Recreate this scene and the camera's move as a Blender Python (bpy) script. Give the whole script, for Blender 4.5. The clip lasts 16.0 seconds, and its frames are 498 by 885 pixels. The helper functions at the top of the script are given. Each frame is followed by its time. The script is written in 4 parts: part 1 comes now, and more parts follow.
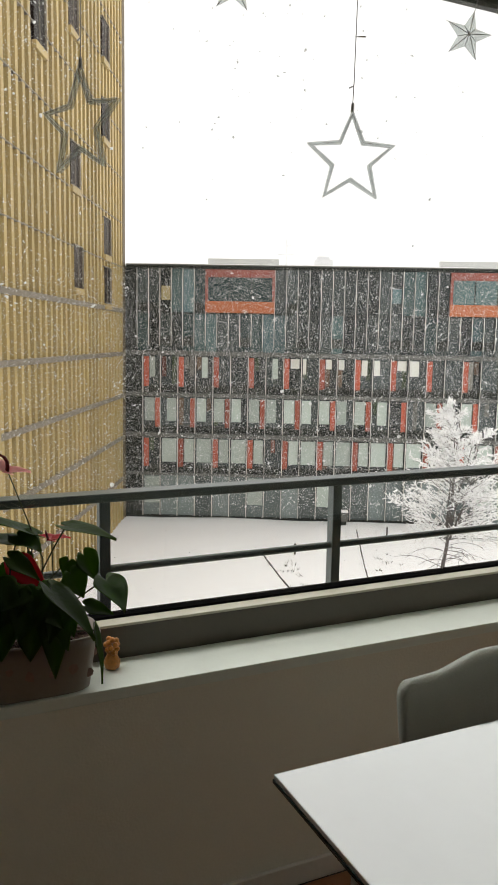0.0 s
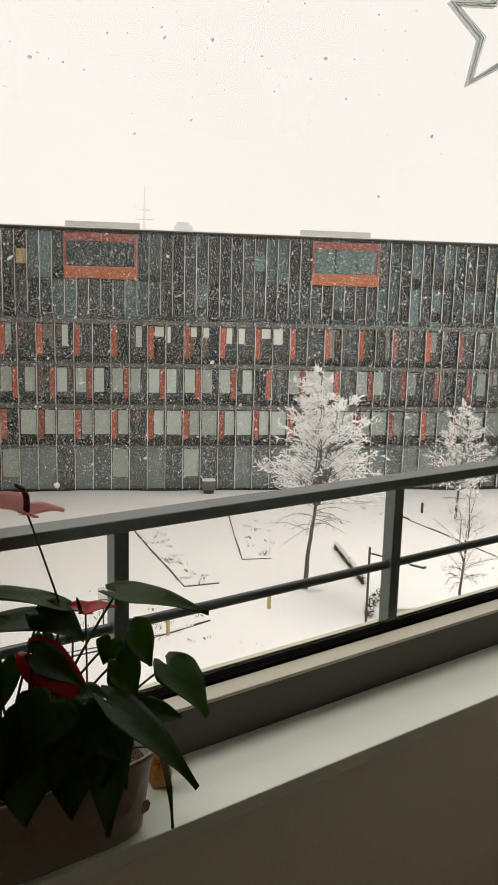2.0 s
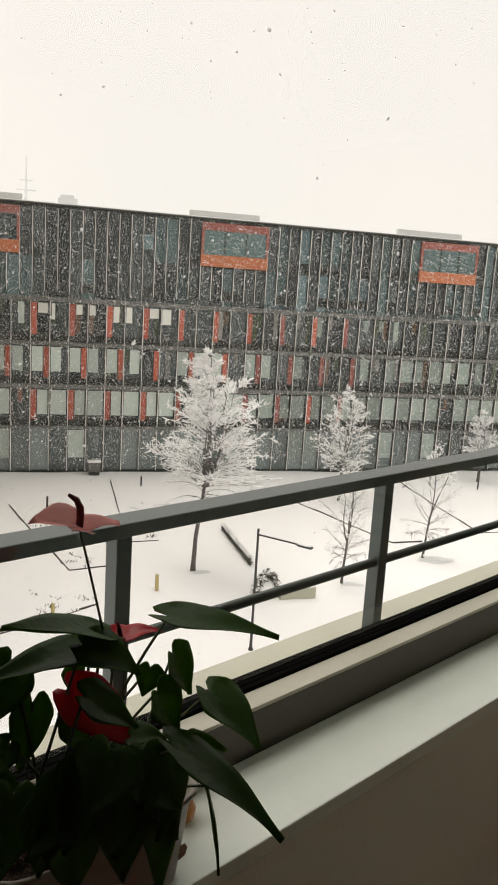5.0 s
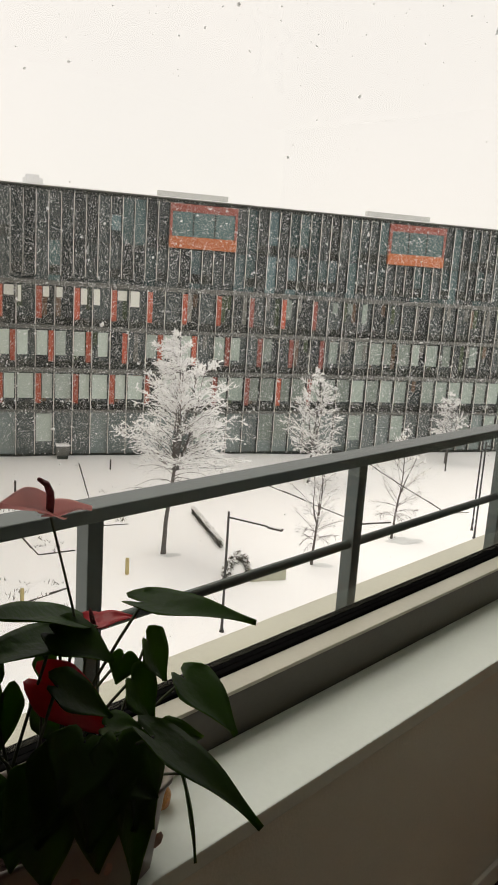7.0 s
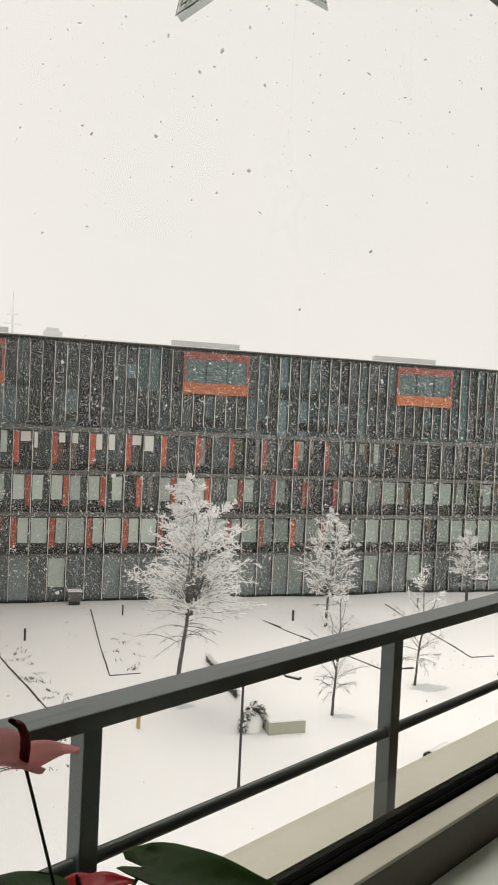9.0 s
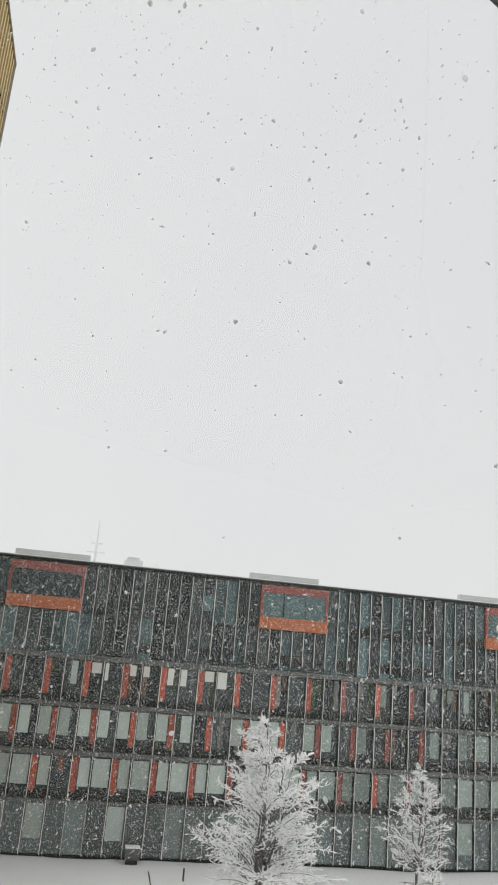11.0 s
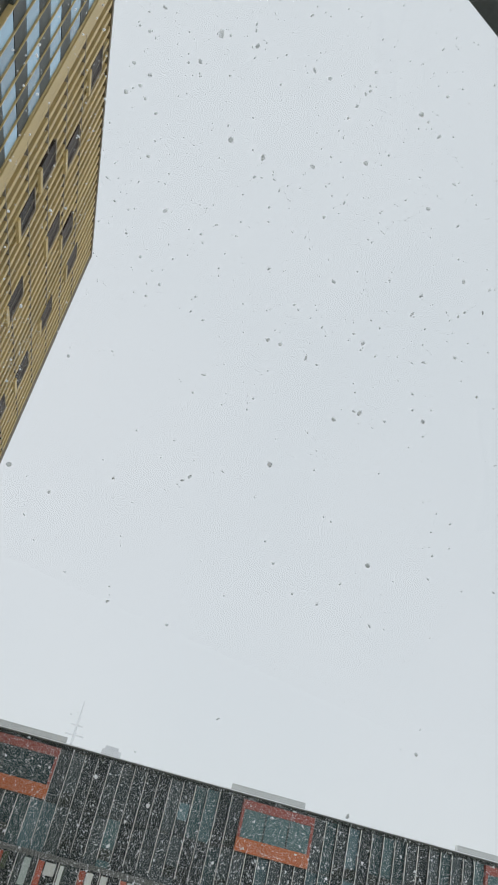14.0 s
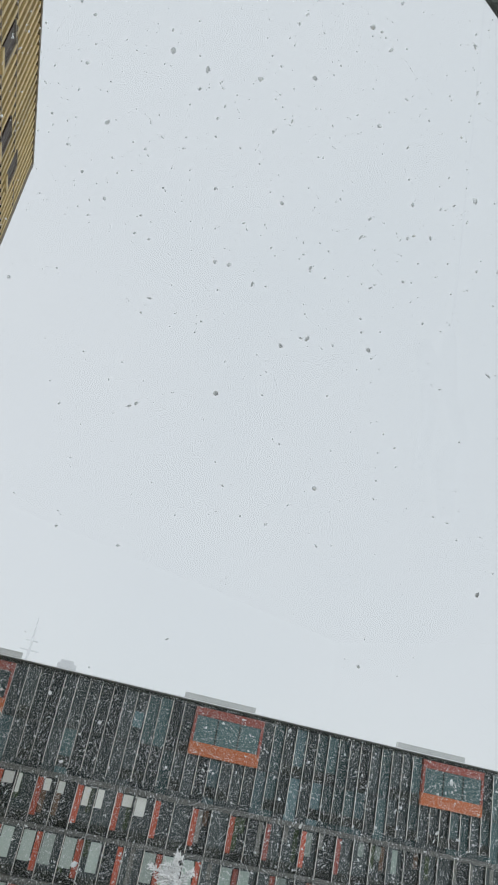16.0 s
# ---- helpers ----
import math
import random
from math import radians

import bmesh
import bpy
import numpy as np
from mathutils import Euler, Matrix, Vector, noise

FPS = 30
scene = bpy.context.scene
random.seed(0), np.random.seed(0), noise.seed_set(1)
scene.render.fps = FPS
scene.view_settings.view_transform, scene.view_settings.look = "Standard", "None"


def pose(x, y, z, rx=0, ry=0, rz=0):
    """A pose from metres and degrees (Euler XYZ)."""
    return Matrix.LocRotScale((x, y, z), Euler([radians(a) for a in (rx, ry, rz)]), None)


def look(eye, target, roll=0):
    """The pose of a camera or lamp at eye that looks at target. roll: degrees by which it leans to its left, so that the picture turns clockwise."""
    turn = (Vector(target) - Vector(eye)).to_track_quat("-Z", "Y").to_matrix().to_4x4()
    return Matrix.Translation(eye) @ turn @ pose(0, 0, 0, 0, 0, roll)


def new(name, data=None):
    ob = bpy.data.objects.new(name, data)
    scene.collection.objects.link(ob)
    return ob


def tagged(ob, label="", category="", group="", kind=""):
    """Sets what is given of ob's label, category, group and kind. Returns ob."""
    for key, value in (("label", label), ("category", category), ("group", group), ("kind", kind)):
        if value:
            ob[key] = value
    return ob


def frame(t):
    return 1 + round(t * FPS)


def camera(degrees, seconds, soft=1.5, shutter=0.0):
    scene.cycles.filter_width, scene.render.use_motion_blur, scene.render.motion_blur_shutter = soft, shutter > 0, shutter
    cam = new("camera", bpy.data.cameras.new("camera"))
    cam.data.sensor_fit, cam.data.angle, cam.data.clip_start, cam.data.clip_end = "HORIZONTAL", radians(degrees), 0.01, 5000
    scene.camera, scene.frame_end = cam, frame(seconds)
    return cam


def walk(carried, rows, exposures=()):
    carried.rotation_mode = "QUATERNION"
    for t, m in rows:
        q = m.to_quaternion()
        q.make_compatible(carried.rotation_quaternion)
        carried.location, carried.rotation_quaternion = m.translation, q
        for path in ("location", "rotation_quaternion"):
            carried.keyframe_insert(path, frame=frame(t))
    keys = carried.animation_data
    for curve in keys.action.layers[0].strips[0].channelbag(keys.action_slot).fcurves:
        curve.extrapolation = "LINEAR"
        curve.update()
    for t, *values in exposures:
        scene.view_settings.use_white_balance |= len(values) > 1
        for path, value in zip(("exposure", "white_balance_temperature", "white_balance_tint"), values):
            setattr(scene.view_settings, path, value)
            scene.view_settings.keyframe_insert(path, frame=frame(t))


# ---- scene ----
cam = camera(35.744, 16.0, soft=1.7)
# seconds, place in metres, heading, pitch and roll in degrees
PATH = [
    (0.0, 0.000, -1.706, 1.479, -24.57, -7.66, -1.03),
    (0.5, -0.055, -1.463, 1.471, -28.37, -8.76, -1.08),
    (1.0, -0.078, -1.256, 1.458, -30.83, -9.28, -0.94),
    (1.5, -0.081, -1.069, 1.454, -32.93, -9.50, -1.07),
    (2.0, -0.107, -0.942, 1.448, -34.95, -9.79, -1.48),
    (2.5, -0.184, -0.793, 1.445, -37.05, -9.94, -1.77),
    (3.0, -0.211, -0.731, 1.436, -40.19, -9.98, -2.89),
    (3.5, -0.211, -0.696, 1.434, -41.56, -10.12, -3.22),
    (4.0, -0.210, -0.691, 1.440, -42.11, -10.31, -3.36),
    (6.5, -0.209, -0.682, 1.436, -45.08, -11.75, -3.65),
    (7.0, -0.198, -0.669, 1.433, -45.53, -11.94, -3.70),
    (7.5, -0.196, -0.674, 1.434, -45.84, -11.56, -3.74),
    (8.0, -0.193, -0.682, 1.437, -45.83, -9.85, -3.54),
    (8.5, -0.185, -0.652, 1.446, -45.46, -6.33, -3.18),
    (9.0, -0.097, -0.552, 1.466, -44.65, -1.58, -2.66),
    (9.5, 0.002, -0.474, 1.482, -43.49, 3.64, -2.59),
    (10.0, 0.102, -0.347, 1.477, -42.05, 8.40, -2.89),
    (12.5, 0.392, 0.039, 1.585, -39.46, 24.26, -8.20),
    (13.0, 0.398, 0.043, 1.576, -42.73, 28.52, -9.10),
    (13.5, 0.400, 0.061, 1.523, -44.26, 31.00, -9.64),
    (14.0, 0.399, 0.070, 1.488, -41.12, 29.94, -12.80),
    (14.5, 0.398, 0.065, 1.489, -43.88, 29.43, -10.90),
    (15.0, 0.400, 0.071, 1.481, -45.90, 27.75, -10.41),
    (15.5, 0.399, 0.075, 1.473, -44.97, 25.95, -10.81),
    (16.0, 0.399, 0.060, 1.510, -44.34, 24.59, -11.01),
]
walk(cam, [(t, pose(x, y, z, 90 + p, r, w)) for t, x, y, z, w, p, r in PATH],
     exposures=[(0.0, 0.57, 6900, 12), (0.5, 0.3, 7050, 14), (1.0, 0.26, 7200, 15), (1.5, 0.21, 7300, 14), (8.0, 0.16, 7250, 13), (9.5, 0.0, 7000, 12), (10.0, -0.04, 6800, 11), (12.5, -0.14, 6400, 10), (13.5, -0.21, 6200, 8), (16.0, -0.22, 6150, 8)])

# ---- light: heavy snow cloud, a weak diffuse sun behind it ----
world = bpy.data.worlds.new("snow_cloud")
scene.world = world
world.use_nodes = True
wn, wl = world.node_tree.nodes, world.node_tree.links
sky = wn.new("ShaderNodeTexSky")
sky.sky_type, sky.sun_disc, sky.sun_elevation, sky.sun_rotation = "NISHITA", False, radians(59), radians(-17)
dim = wn.new("ShaderNodeVectorMath")
dim.operation = "SCALE"
dim.inputs["Scale"].default_value = 0.1
cloud = wn.new("ShaderNodeTexNoise")
cloud.inputs["Scale"].default_value, cloud.inputs["Detail"].default_value = 1.3, 3
ramp = wn.new("ShaderNodeValToRGB")
ramp.color_ramp.elements[0].position, ramp.color_ramp.elements[0].color = 0.3, (0.86, 0.88, 0.9, 1)
ramp.color_ramp.elements[1].position, ramp.color_ramp.elements[1].color = 0.7, (0.93, 0.93, 0.94, 1)
blend = wn.new("ShaderNodeMix")
blend.data_type, blend.inputs["Factor"].default_value = "RGBA", 0.93
wl.new(sky.outputs[0], dim.inputs[0])
wl.new(cloud.outputs["Fac"], ramp.inputs[0])
wl.new(dim.outputs[0], blend.inputs["A"])
wl.new(ramp.outputs[0], blend.inputs["B"])
wl.new(blend.outputs["Result"], wn["Background"].inputs[0])
wn["Background"].inputs[1].default_value = 0.98
sun = new("sun", bpy.data.lights.new("sun", "SUN"))
sun.data.energy, sun.data.angle, sun.data.color = 1.9, radians(60), (1, 0.98, 0.95)
sun.matrix_world = look((-8, 26, 46), (0, 0, 0))

# ---- the square outside is turned against the window wall ----
A = radians(-27.225)
GROUND = -13.5


def O(u, v, z):
    return Vector((u * math.cos(A) - v * math.sin(A), u * math.sin(A) + v * math.cos(A), z))


def turned(u, v, z, extra=0.0):
    return Matrix.Translation(O(u, v, z)) @ Matrix.Rotation(A + radians(extra), 4, "Z")


# ---- materials ----
def mat(name, colour, rough=0.6, metal=0.0, vary=0.12, scale=8.0, fine=60.0, bump=0.15, per_object=0.0, spec=0.5, coat=0.0, stain=None):
    m = bpy.data.materials.new(name)
    m.use_nodes = True
    n, l = m.node_tree.nodes, m.node_tree.links
    b = n["Principled BSDF"]
    b.inputs["Roughness"].default_value, b.inputs["Metallic"].default_value = rough, metal
    b.inputs["Specular IOR Level"].default_value = spec
    b.inputs["Coat Weight"].default_value = coat
    tc = n.new("ShaderNodeTexCoord")
    big, small = n.new("ShaderNodeTexNoise"), n.new("ShaderNodeTexNoise")
    big.inputs["Scale"].default_value, big.inputs["Detail"].default_value = scale, 4
    small.inputs["Scale"].default_value, small.inputs["Detail"].default_value = fine, 3
    for t in (big, small):
        l.new(tc.outputs["Object"], t.inputs["Vector"])
    add = n.new("ShaderNodeMath")
    add.operation = "MULTIPLY_ADD"
    l.new(big.outputs["Fac"], add.inputs[0])
    add.inputs[1].default_value = 0.65
    half = n.new("ShaderNodeMath")
    half.operation = "MULTIPLY"
    half.inputs[1].default_value = 0.35
    l.new(small.outputs["Fac"], half.inputs[0])
    l.new(half.outputs[0], add.inputs[2])
    src = add.outputs[0]
    if per_object:
        info = n.new("ShaderNodeObjectInfo")
        mx = n.new("ShaderNodeMix")
        mx.inputs["Factor"].default_value = per_object
        l.new(src, mx.inputs["A"])
        l.new(info.outputs["Random"], mx.inputs["B"])
        src = mx.outputs["Result"]
    r = n.new("ShaderNodeValToRGB")
    r.color_ramp.elements[0].position, r.color_ramp.elements[1].position = 0.25, 0.75
    lo = stain or [c * (1 - vary) for c in colour]
    r.color_ramp.elements[0].color = (*lo, 1)
    r.color_ramp.elements[1].color = (*[min(1, c * (1 + vary)) for c in colour], 1)
    l.new(src, r.inputs[0])
    l.new(r.outputs[0], b.inputs["Base Color"])
    if bump:
        bp = n.new("ShaderNodeBump")
        bp.inputs["Strength"].default_value, bp.inputs["Distance"].default_value = bump, 0.02
        l.new(small.outputs["Fac"], bp.inputs["Height"])
        l.new(bp.outputs[0], b.inputs["Normal"])
    return m


M_PAINT = mat("wall_paint", (0.84, 0.84, 0.75), 0.75, vary=0.05, scale=2, fine=140, bump=0.1)
M_SILL = mat("sill_lacquer", (0.8, 0.87, 0.81), 0.28, vary=0.04, scale=5, fine=90, bump=0.03)
M_CREAM = mat("cream_lacquer", (0.62, 0.6, 0.5), 0.35, vary=0.06, scale=4, fine=80, bump=0.04)
M_FRAME_IN = mat("backlit_frame_shade", (0.1, 0.09, 0.072), 0.5, vary=0.08, scale=4, fine=90, bump=0.05)
M_RUBBER = mat("black_gasket", (0.008, 0.008, 0.008), 1.0, vary=0.3, bump=0.05, spec=0.0)
M_LEDGE = mat("wet_stone_ledge", (0.55, 0.54, 0.44), 0.4, vary=0.12, scale=3, fine=50, bump=0.1)
M_RAIL = mat("grey_coated_steel", (0.072, 0.09, 0.086), 0.35, metal=0.3, vary=0.15, scale=6, fine=120, bump=0.06)
M_FLOOR = mat("oak_plank", (0.3, 0.13, 0.06), 0.45, vary=0.3, scale=3, fine=40, bump=0.1, per_object=0.5)
M_WHITEPART = mat("white_trim", (0.76, 0.74, 0.7), 0.5, vary=0.04, bump=0.04)
M_SNOW = mat("snow", (0.955, 0.957, 0.96), 0.9, vary=0.025, scale=0.25, fine=3.0, bump=0.6, spec=0.2)
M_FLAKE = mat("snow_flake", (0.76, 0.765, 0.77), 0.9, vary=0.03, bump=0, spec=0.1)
M_FROST = mat("snow_crust", (0.95, 0.945, 0.94), 0.9, vary=0.06, scale=2, fine=8, bump=0.3, spec=0.2)
M_BARK = mat("dark_bark", (0.075, 0.06, 0.05), 0.9, vary=0.4, scale=3, fine=14, bump=0.8, stain=(0.1, 0.1, 0.1))
M_GLASSDARK = mat("dark_curtain_glass", (0.048, 0.06, 0.06), 0.16, spec=0.4, vary=0.5, scale=0.4, fine=2, bump=0.0, per_object=0.75)
M_GLASSTEAL = mat("teal_curtain_glass", (0.068, 0.112, 0.112), 0.2, spec=0.4, vary=0.5, scale=0.4, fine=2, bump=0.0, per_object=0.7)
M_GLASSPALE = mat("pale_blue_glass", (0.11, 0.175, 0.185), 0.2, spec=0.4, vary=0.35, scale=0.5, fine=2, bump=0.0, per_object=0.6)
M_GLASSGREY = mat("grey_ground_glass", (0.16, 0.195, 0.19), 0.2, spec=0.4, vary=0.45, scale=0.5, fine=3, bump=0.0, per_object=0.7)
M_SPANDREL = mat("dark_spandrel", (0.03, 0.035, 0.03), 0.4, spec=0.2, vary=0.4, scale=1, fine=6, bump=0.1, per_object=0.5)
M_BAND = mat("grey_slab_band", (0.12, 0.122, 0.112), 0.6, vary=0.25, scale=0.4, fine=5, bump=0.2)
M_MULLION = mat("pale_mullion", (0.74, 0.72, 0.66), 0.5, metal=0.0, vary=0.25, scale=1, fine=6, bump=0.1, per_object=0.5)
M_BLIND = mat("pale_blind", (0.45, 0.52, 0.47), 0.7, vary=0.2, scale=1, fine=9, bump=0.1, per_object=0.7)
M_BLINDDULL = mat("dull_green_blind", (0.29, 0.35, 0.31), 0.7, vary=0.3, scale=1, fine=9, bump=0.1, per_object=0.7)
M_WHITELIT = mat("white_paper_blind", (0.75, 0.76, 0.7), 0.7, vary=0.1, scale=1, fine=9, bump=0.1, per_object=0.5)
M_RED = mat("orange_red_panel", (0.43, 0.09, 0.045), 0.5, vary=0.3, scale=1, fine=8, bump=0.1, per_object=0.6)
M_ORANGE = mat("orange_panel", (0.47, 0.14, 0.05), 0.5, vary=0.12, scale=1, fine=8, bump=0.1)
M_DULLRED = mat("dull_red_panel", (0.28, 0.075, 0.055), 0.5, vary=0.25, scale=1, fine=8, bump=0.1)
M_ROOFBOX = mat("pale_plant_cladding", (0.5, 0.51, 0.5), 0.6, vary=0.08, scale=1, fine=5, bump=0.1)
M_OCHRE = mat("shade_darkened_ochre", (0.1, 0.07, 0.03), 0.55, vary=0.16, scale=0.25, fine=4, bump=0.1)
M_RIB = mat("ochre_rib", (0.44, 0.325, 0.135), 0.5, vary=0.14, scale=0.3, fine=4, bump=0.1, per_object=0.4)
M_TBAND = mat("brown_grey_band", (0.2, 0.17, 0.13), 0.6, vary=0.3, scale=0.6, fine=5, bump=0.2)
M_TGLASS = mat("tower_window_glass", (0.03, 0.021, 0.017), 0.45, spec=0.1, vary=0.5, scale=0.6, fine=3, bump=0.0, per_object=0.5)
M_TBLUE = mat("painted_sky_reflection_glass", (0.22, 0.36, 0.47), 0.06, vary=0.3, scale=0.4, fine=3, bump=0.0, per_object=0.6, spec=1.0)
M_LEAF = mat("dark_glossy_leaf", (0.024, 0.062, 0.01), 0.45, vary=0.4, scale=12, fine=90, bump=0.15, per_object=0.4, spec=0.28)
M_STEM = mat("green_brown_stem", (0.06, 0.075, 0.03), 0.5, vary=0.2, scale=30, bump=0.1)
M_SPATHE = mat("red_spathe", (0.45, 0.022, 0.03), 0.3, vary=0.2, scale=15, fine=120, bump=0.1)
M_PINK = mat("faded_pink_spathe", (0.85, 0.46, 0.46), 0.28, vary=0.25, scale=20, fine=120, bump=0.1)
M_SPADIX = mat("dark_red_spadix", (0.16, 0.012, 0.02), 0.5, vary=0.3, scale=60, fine=300, bump=0.5)
M_POT = mat("white_glazed_pot", (0.27, 0.24, 0.2), 0.35, vary=0.08, scale=14, fine=60, bump=0.05)
M_POTPRINT = mat("faded_red_print", (0.33, 0.22, 0.18), 0.4, vary=0.3, scale=30, bump=0.05)
M_SOIL = mat("bark_soil", (0.09, 0.05, 0.03), 0.9, vary=0.6, scale=40, fine=160, bump=1.0)
M_AMBER = mat("amber_ceramic", (0.6, 0.24, 0.05), 0.3, vary=0.35, scale=60, fine=200, bump=0.3)
M_TABLE = mat("white_backed_glass", (0.83, 0.96, 0.97), 0.04, vary=0.03, scale=3, fine=30, bump=0.0, spec=0.9, coat=1.0)
for socket, value in (("IOR", 2.3), ("Coat IOR", 1.9)):
    M_TABLE.node_tree.nodes["Principled BSDF"].inputs[socket].default_value = value
M_EDGE = mat("dark_green_glass_edge", (0.012, 0.045, 0.04), 0.1, vary=0.2, bump=0.0)
M_CHAIR = mat("grey_green_leatherette", (0.44, 0.47, 0.43), 0.4, vary=0.06, scale=8, fine=220, bump=0.12)
M_METAL = mat("brushed_steel", (0.5, 0.5, 0.5), 0.3, metal=1.0, vary=0.1, bump=0.03)
M_SILVER = mat("smoky_clear_plastic", (0.58, 0.6, 0.6), 0.12, metal=0.0, vary=0.2, scale=30, fine=120, bump=0.05, spec=0.8)
M_DARKWIRE = mat("dark_edge_wire", (0.4, 0.41, 0.4), 0.4, vary=0.2, bump=0)
M_WIRE = mat("grey_wire", (0.33, 0.33, 0.33), 0.5, vary=0.1, bump=0)
M_KERB = mat("wet_dark_kerb", (0.06, 0.055, 0.05), 0.8, vary=0.4, scale=2, fine=10, bump=0.4)
M_POLE = mat("dark_lamp_steel", (0.05, 0.05, 0.05), 0.45, metal=0.5, vary=0.2, bump=0.1)
M_YELLOW = mat("faded_yellow_paint", (0.44, 0.36, 0.16), 0.6, vary=0.15, scale=6, bump=0.1)
M_CONC = mat("pale_concrete", (0.42, 0.42, 0.33), 0.8, vary=0.15, scale=3, fine=20, bump=0.3)
M_SHRUB = mat("dark_shrub", (0.05, 0.05, 0.035), 0.9, vary=0.5, scale=6, fine=20, bump=0.5)
M_SIGN = mat("grey_white_sign", (0.62, 0.62, 0.62), 0.5, vary=0.06, bump=0.03)
M_CAR = mat("black_car_paint", (0.014, 0.015, 0.017), 0.15, vary=0.2, bump=0, coat=0.6)
M_TYRE = mat("tyre_rubber", (0.02, 0.02, 0.02), 0.8, vary=0.2, bump=0.2)
M_SOFFIT = mat("shaded_grey_green_soffit", (0.022, 0.026, 0.023), 0.6, vary=0.2, scale=3, fine=60, bump=0.1)
M_HAZE = mat("haze_paled_far_shape", (0.76, 0.77, 0.78), 0.9, vary=0.03, bump=0, spec=0.1)
M_GLASS = bpy.data.materials.new("clear_pane")
M_GLASS.use_nodes = True
_n, _l = M_GLASS.node_tree.nodes, M_GLASS.node_tree.links
_t, _g, _m = _n.new("ShaderNodeBsdfTransparent"), _n.new("ShaderNodeBsdfGlossy"), _n.new("ShaderNodeMixShader")
_t.inputs[0].default_value = (0.99, 0.997, 0.99, 1)
_g.inputs["Roughness"].default_value = 0.02
_m.inputs[0].default_value = 0.035
_l.new(_t.outputs[0], _m.inputs[1])
_l.new(_g.outputs[0], _m.inputs[2])
_l.new(_m.outputs[0], _n["Material Output"].inputs[0])


def see_through(m, share, kind="ShaderNodeBsdfTransparent", colour=(1, 1, 1)):
    """Lets a share of the light pass: clear plastic, or thin leaves that glow against the window."""
    n, l = m.node_tree.nodes, m.node_tree.links
    t, x = n.new(kind), n.new("ShaderNodeMixShader")
    t.inputs["Color"].default_value = (*colour, 1)
    x.inputs[0].default_value = share
    l.new(n["Principled BSDF"].outputs[0], x.inputs[1])
    l.new(t.outputs[0], x.inputs[2])
    l.new(x.outputs[0], n["Material Output"].inputs[0])


see_through(M_SILVER, 0.68, colour=(0.93, 0.96, 0.95))
see_through(M_DARKWIRE, 0.7, "ShaderNodeBsdfTranslucent", (0.8, 0.82, 0.8))
see_through(M_LEAF, 0.42, "ShaderNodeBsdfTranslucent", (0.15, 0.28, 0.02))
see_through(M_SPATHE, 0.4, "ShaderNodeBsdfTranslucent", (0.8, 0.05, 0.07))
see_through(M_PINK, 0.78, "ShaderNodeBsdfTranslucent", (1.0, 0.68, 0.67))
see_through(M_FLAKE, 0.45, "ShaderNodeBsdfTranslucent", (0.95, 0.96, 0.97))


# ---- building helpers ----
def box(bm, x0, x1, y0, y1, z0, z1, bevel=0.0, m=None):
    vs = [bm.verts.new((x, y, z)) for x in (x0, x1) for y in (y0, y1) for z in (z0, z1)]
    fs = [bm.faces.new([vs[i] for i in q]) for q in ((0, 1, 3, 2), (4, 6, 7, 5), (0, 4, 5, 1), (2, 3, 7, 6), (0, 2, 6, 4), (1, 5, 7, 3))]
    if m:
        for v in vs:
            v.co = m @ v.co
    if bevel:
        es = list({e for f in fs for e in f.edges})
        bmesh.ops.bevel(bm, geom=es, offset=bevel, segments=2, affect="EDGES", profile=0.6)
    return bm


def boxed(*a, **k):
    return box(bmesh.new(), *a, **k)


def tube(bm, pts, radii, sides=6, cap=True):
    rings = []
    for i, p in enumerate(pts):
        p = Vector(p)
        d = Vector(pts[min(i + 1, len(pts) - 1)]) - Vector(pts[max(i - 1, 0)])
        d = d.normalized() if d.length > 1e-9 else Vector((0, 0, 1))
        a = d.cross(Vector((0.31, 0.17, 0.93)))
        if a.length < 1e-3:
            a = d.cross(Vector((1, 0, 0)))
        a.normalize()
        b = d.cross(a)
        r = radii[i]
        rings.append([bm.verts.new(p + a * r * math.cos(2 * math.pi * k / sides) + b * r * math.sin(2 * math.pi * k / sides)) for k in range(sides)])
    for q, w in zip(rings, rings[1:]):
        for k in range(sides):
            bm.faces.new((q[k], q[(k + 1) % sides], w[(k + 1) % sides], w[k]))
    if cap:
        bm.faces.new(rings[0][::-1])
        bm.faces.new(rings[-1])
    return bm


def squared(a, p):
    """How far a rounded square of power p lies outside the circle at angle a."""
    return (abs(math.cos(a)) ** p + abs(math.sin(a)) ** p) ** (-1 / p)


def lathe(bm, prof, sides=24, sx=1.0, sy=1.0, centre=(0, 0, 0), p=2):
    c = Vector(centre)
    rings = [[bm.verts.new(c + Vector((r * sx * squared(2 * math.pi * k / sides, p) * math.cos(2 * math.pi * k / sides), r * sy * squared(2 * math.pi * k / sides, p) * math.sin(2 * math.pi * k / sides), z))) for k in range(sides)] for r, z in prof]
    for q, w in zip(rings, rings[1:]):
        for k in range(sides):
            bm.faces.new((q[k], q[(k + 1) % sides], w[(k + 1) % sides], w[k]))
    bm.faces.new(rings[0][::-1])
    bm.faces.new(rings[-1])
    return bm


def finish(bm, name, material, smooth=False):
    bmesh.ops.recalc_face_normals(bm, faces=bm.faces)
    me = bpy.data.meshes.new(name)
    bm.to_mesh(me)
    bm.free()
    me.materials.append(material)
    if smooth:
        for p in me.polygons:
            p.use_smooth = True
    return me


def part(name, bm, material, parent, label="", smooth=False):
    ob = new(name, finish(bm, name, material, smooth))
    ob.parent = parent
    if label:
        ob["label"] = label
    return ob


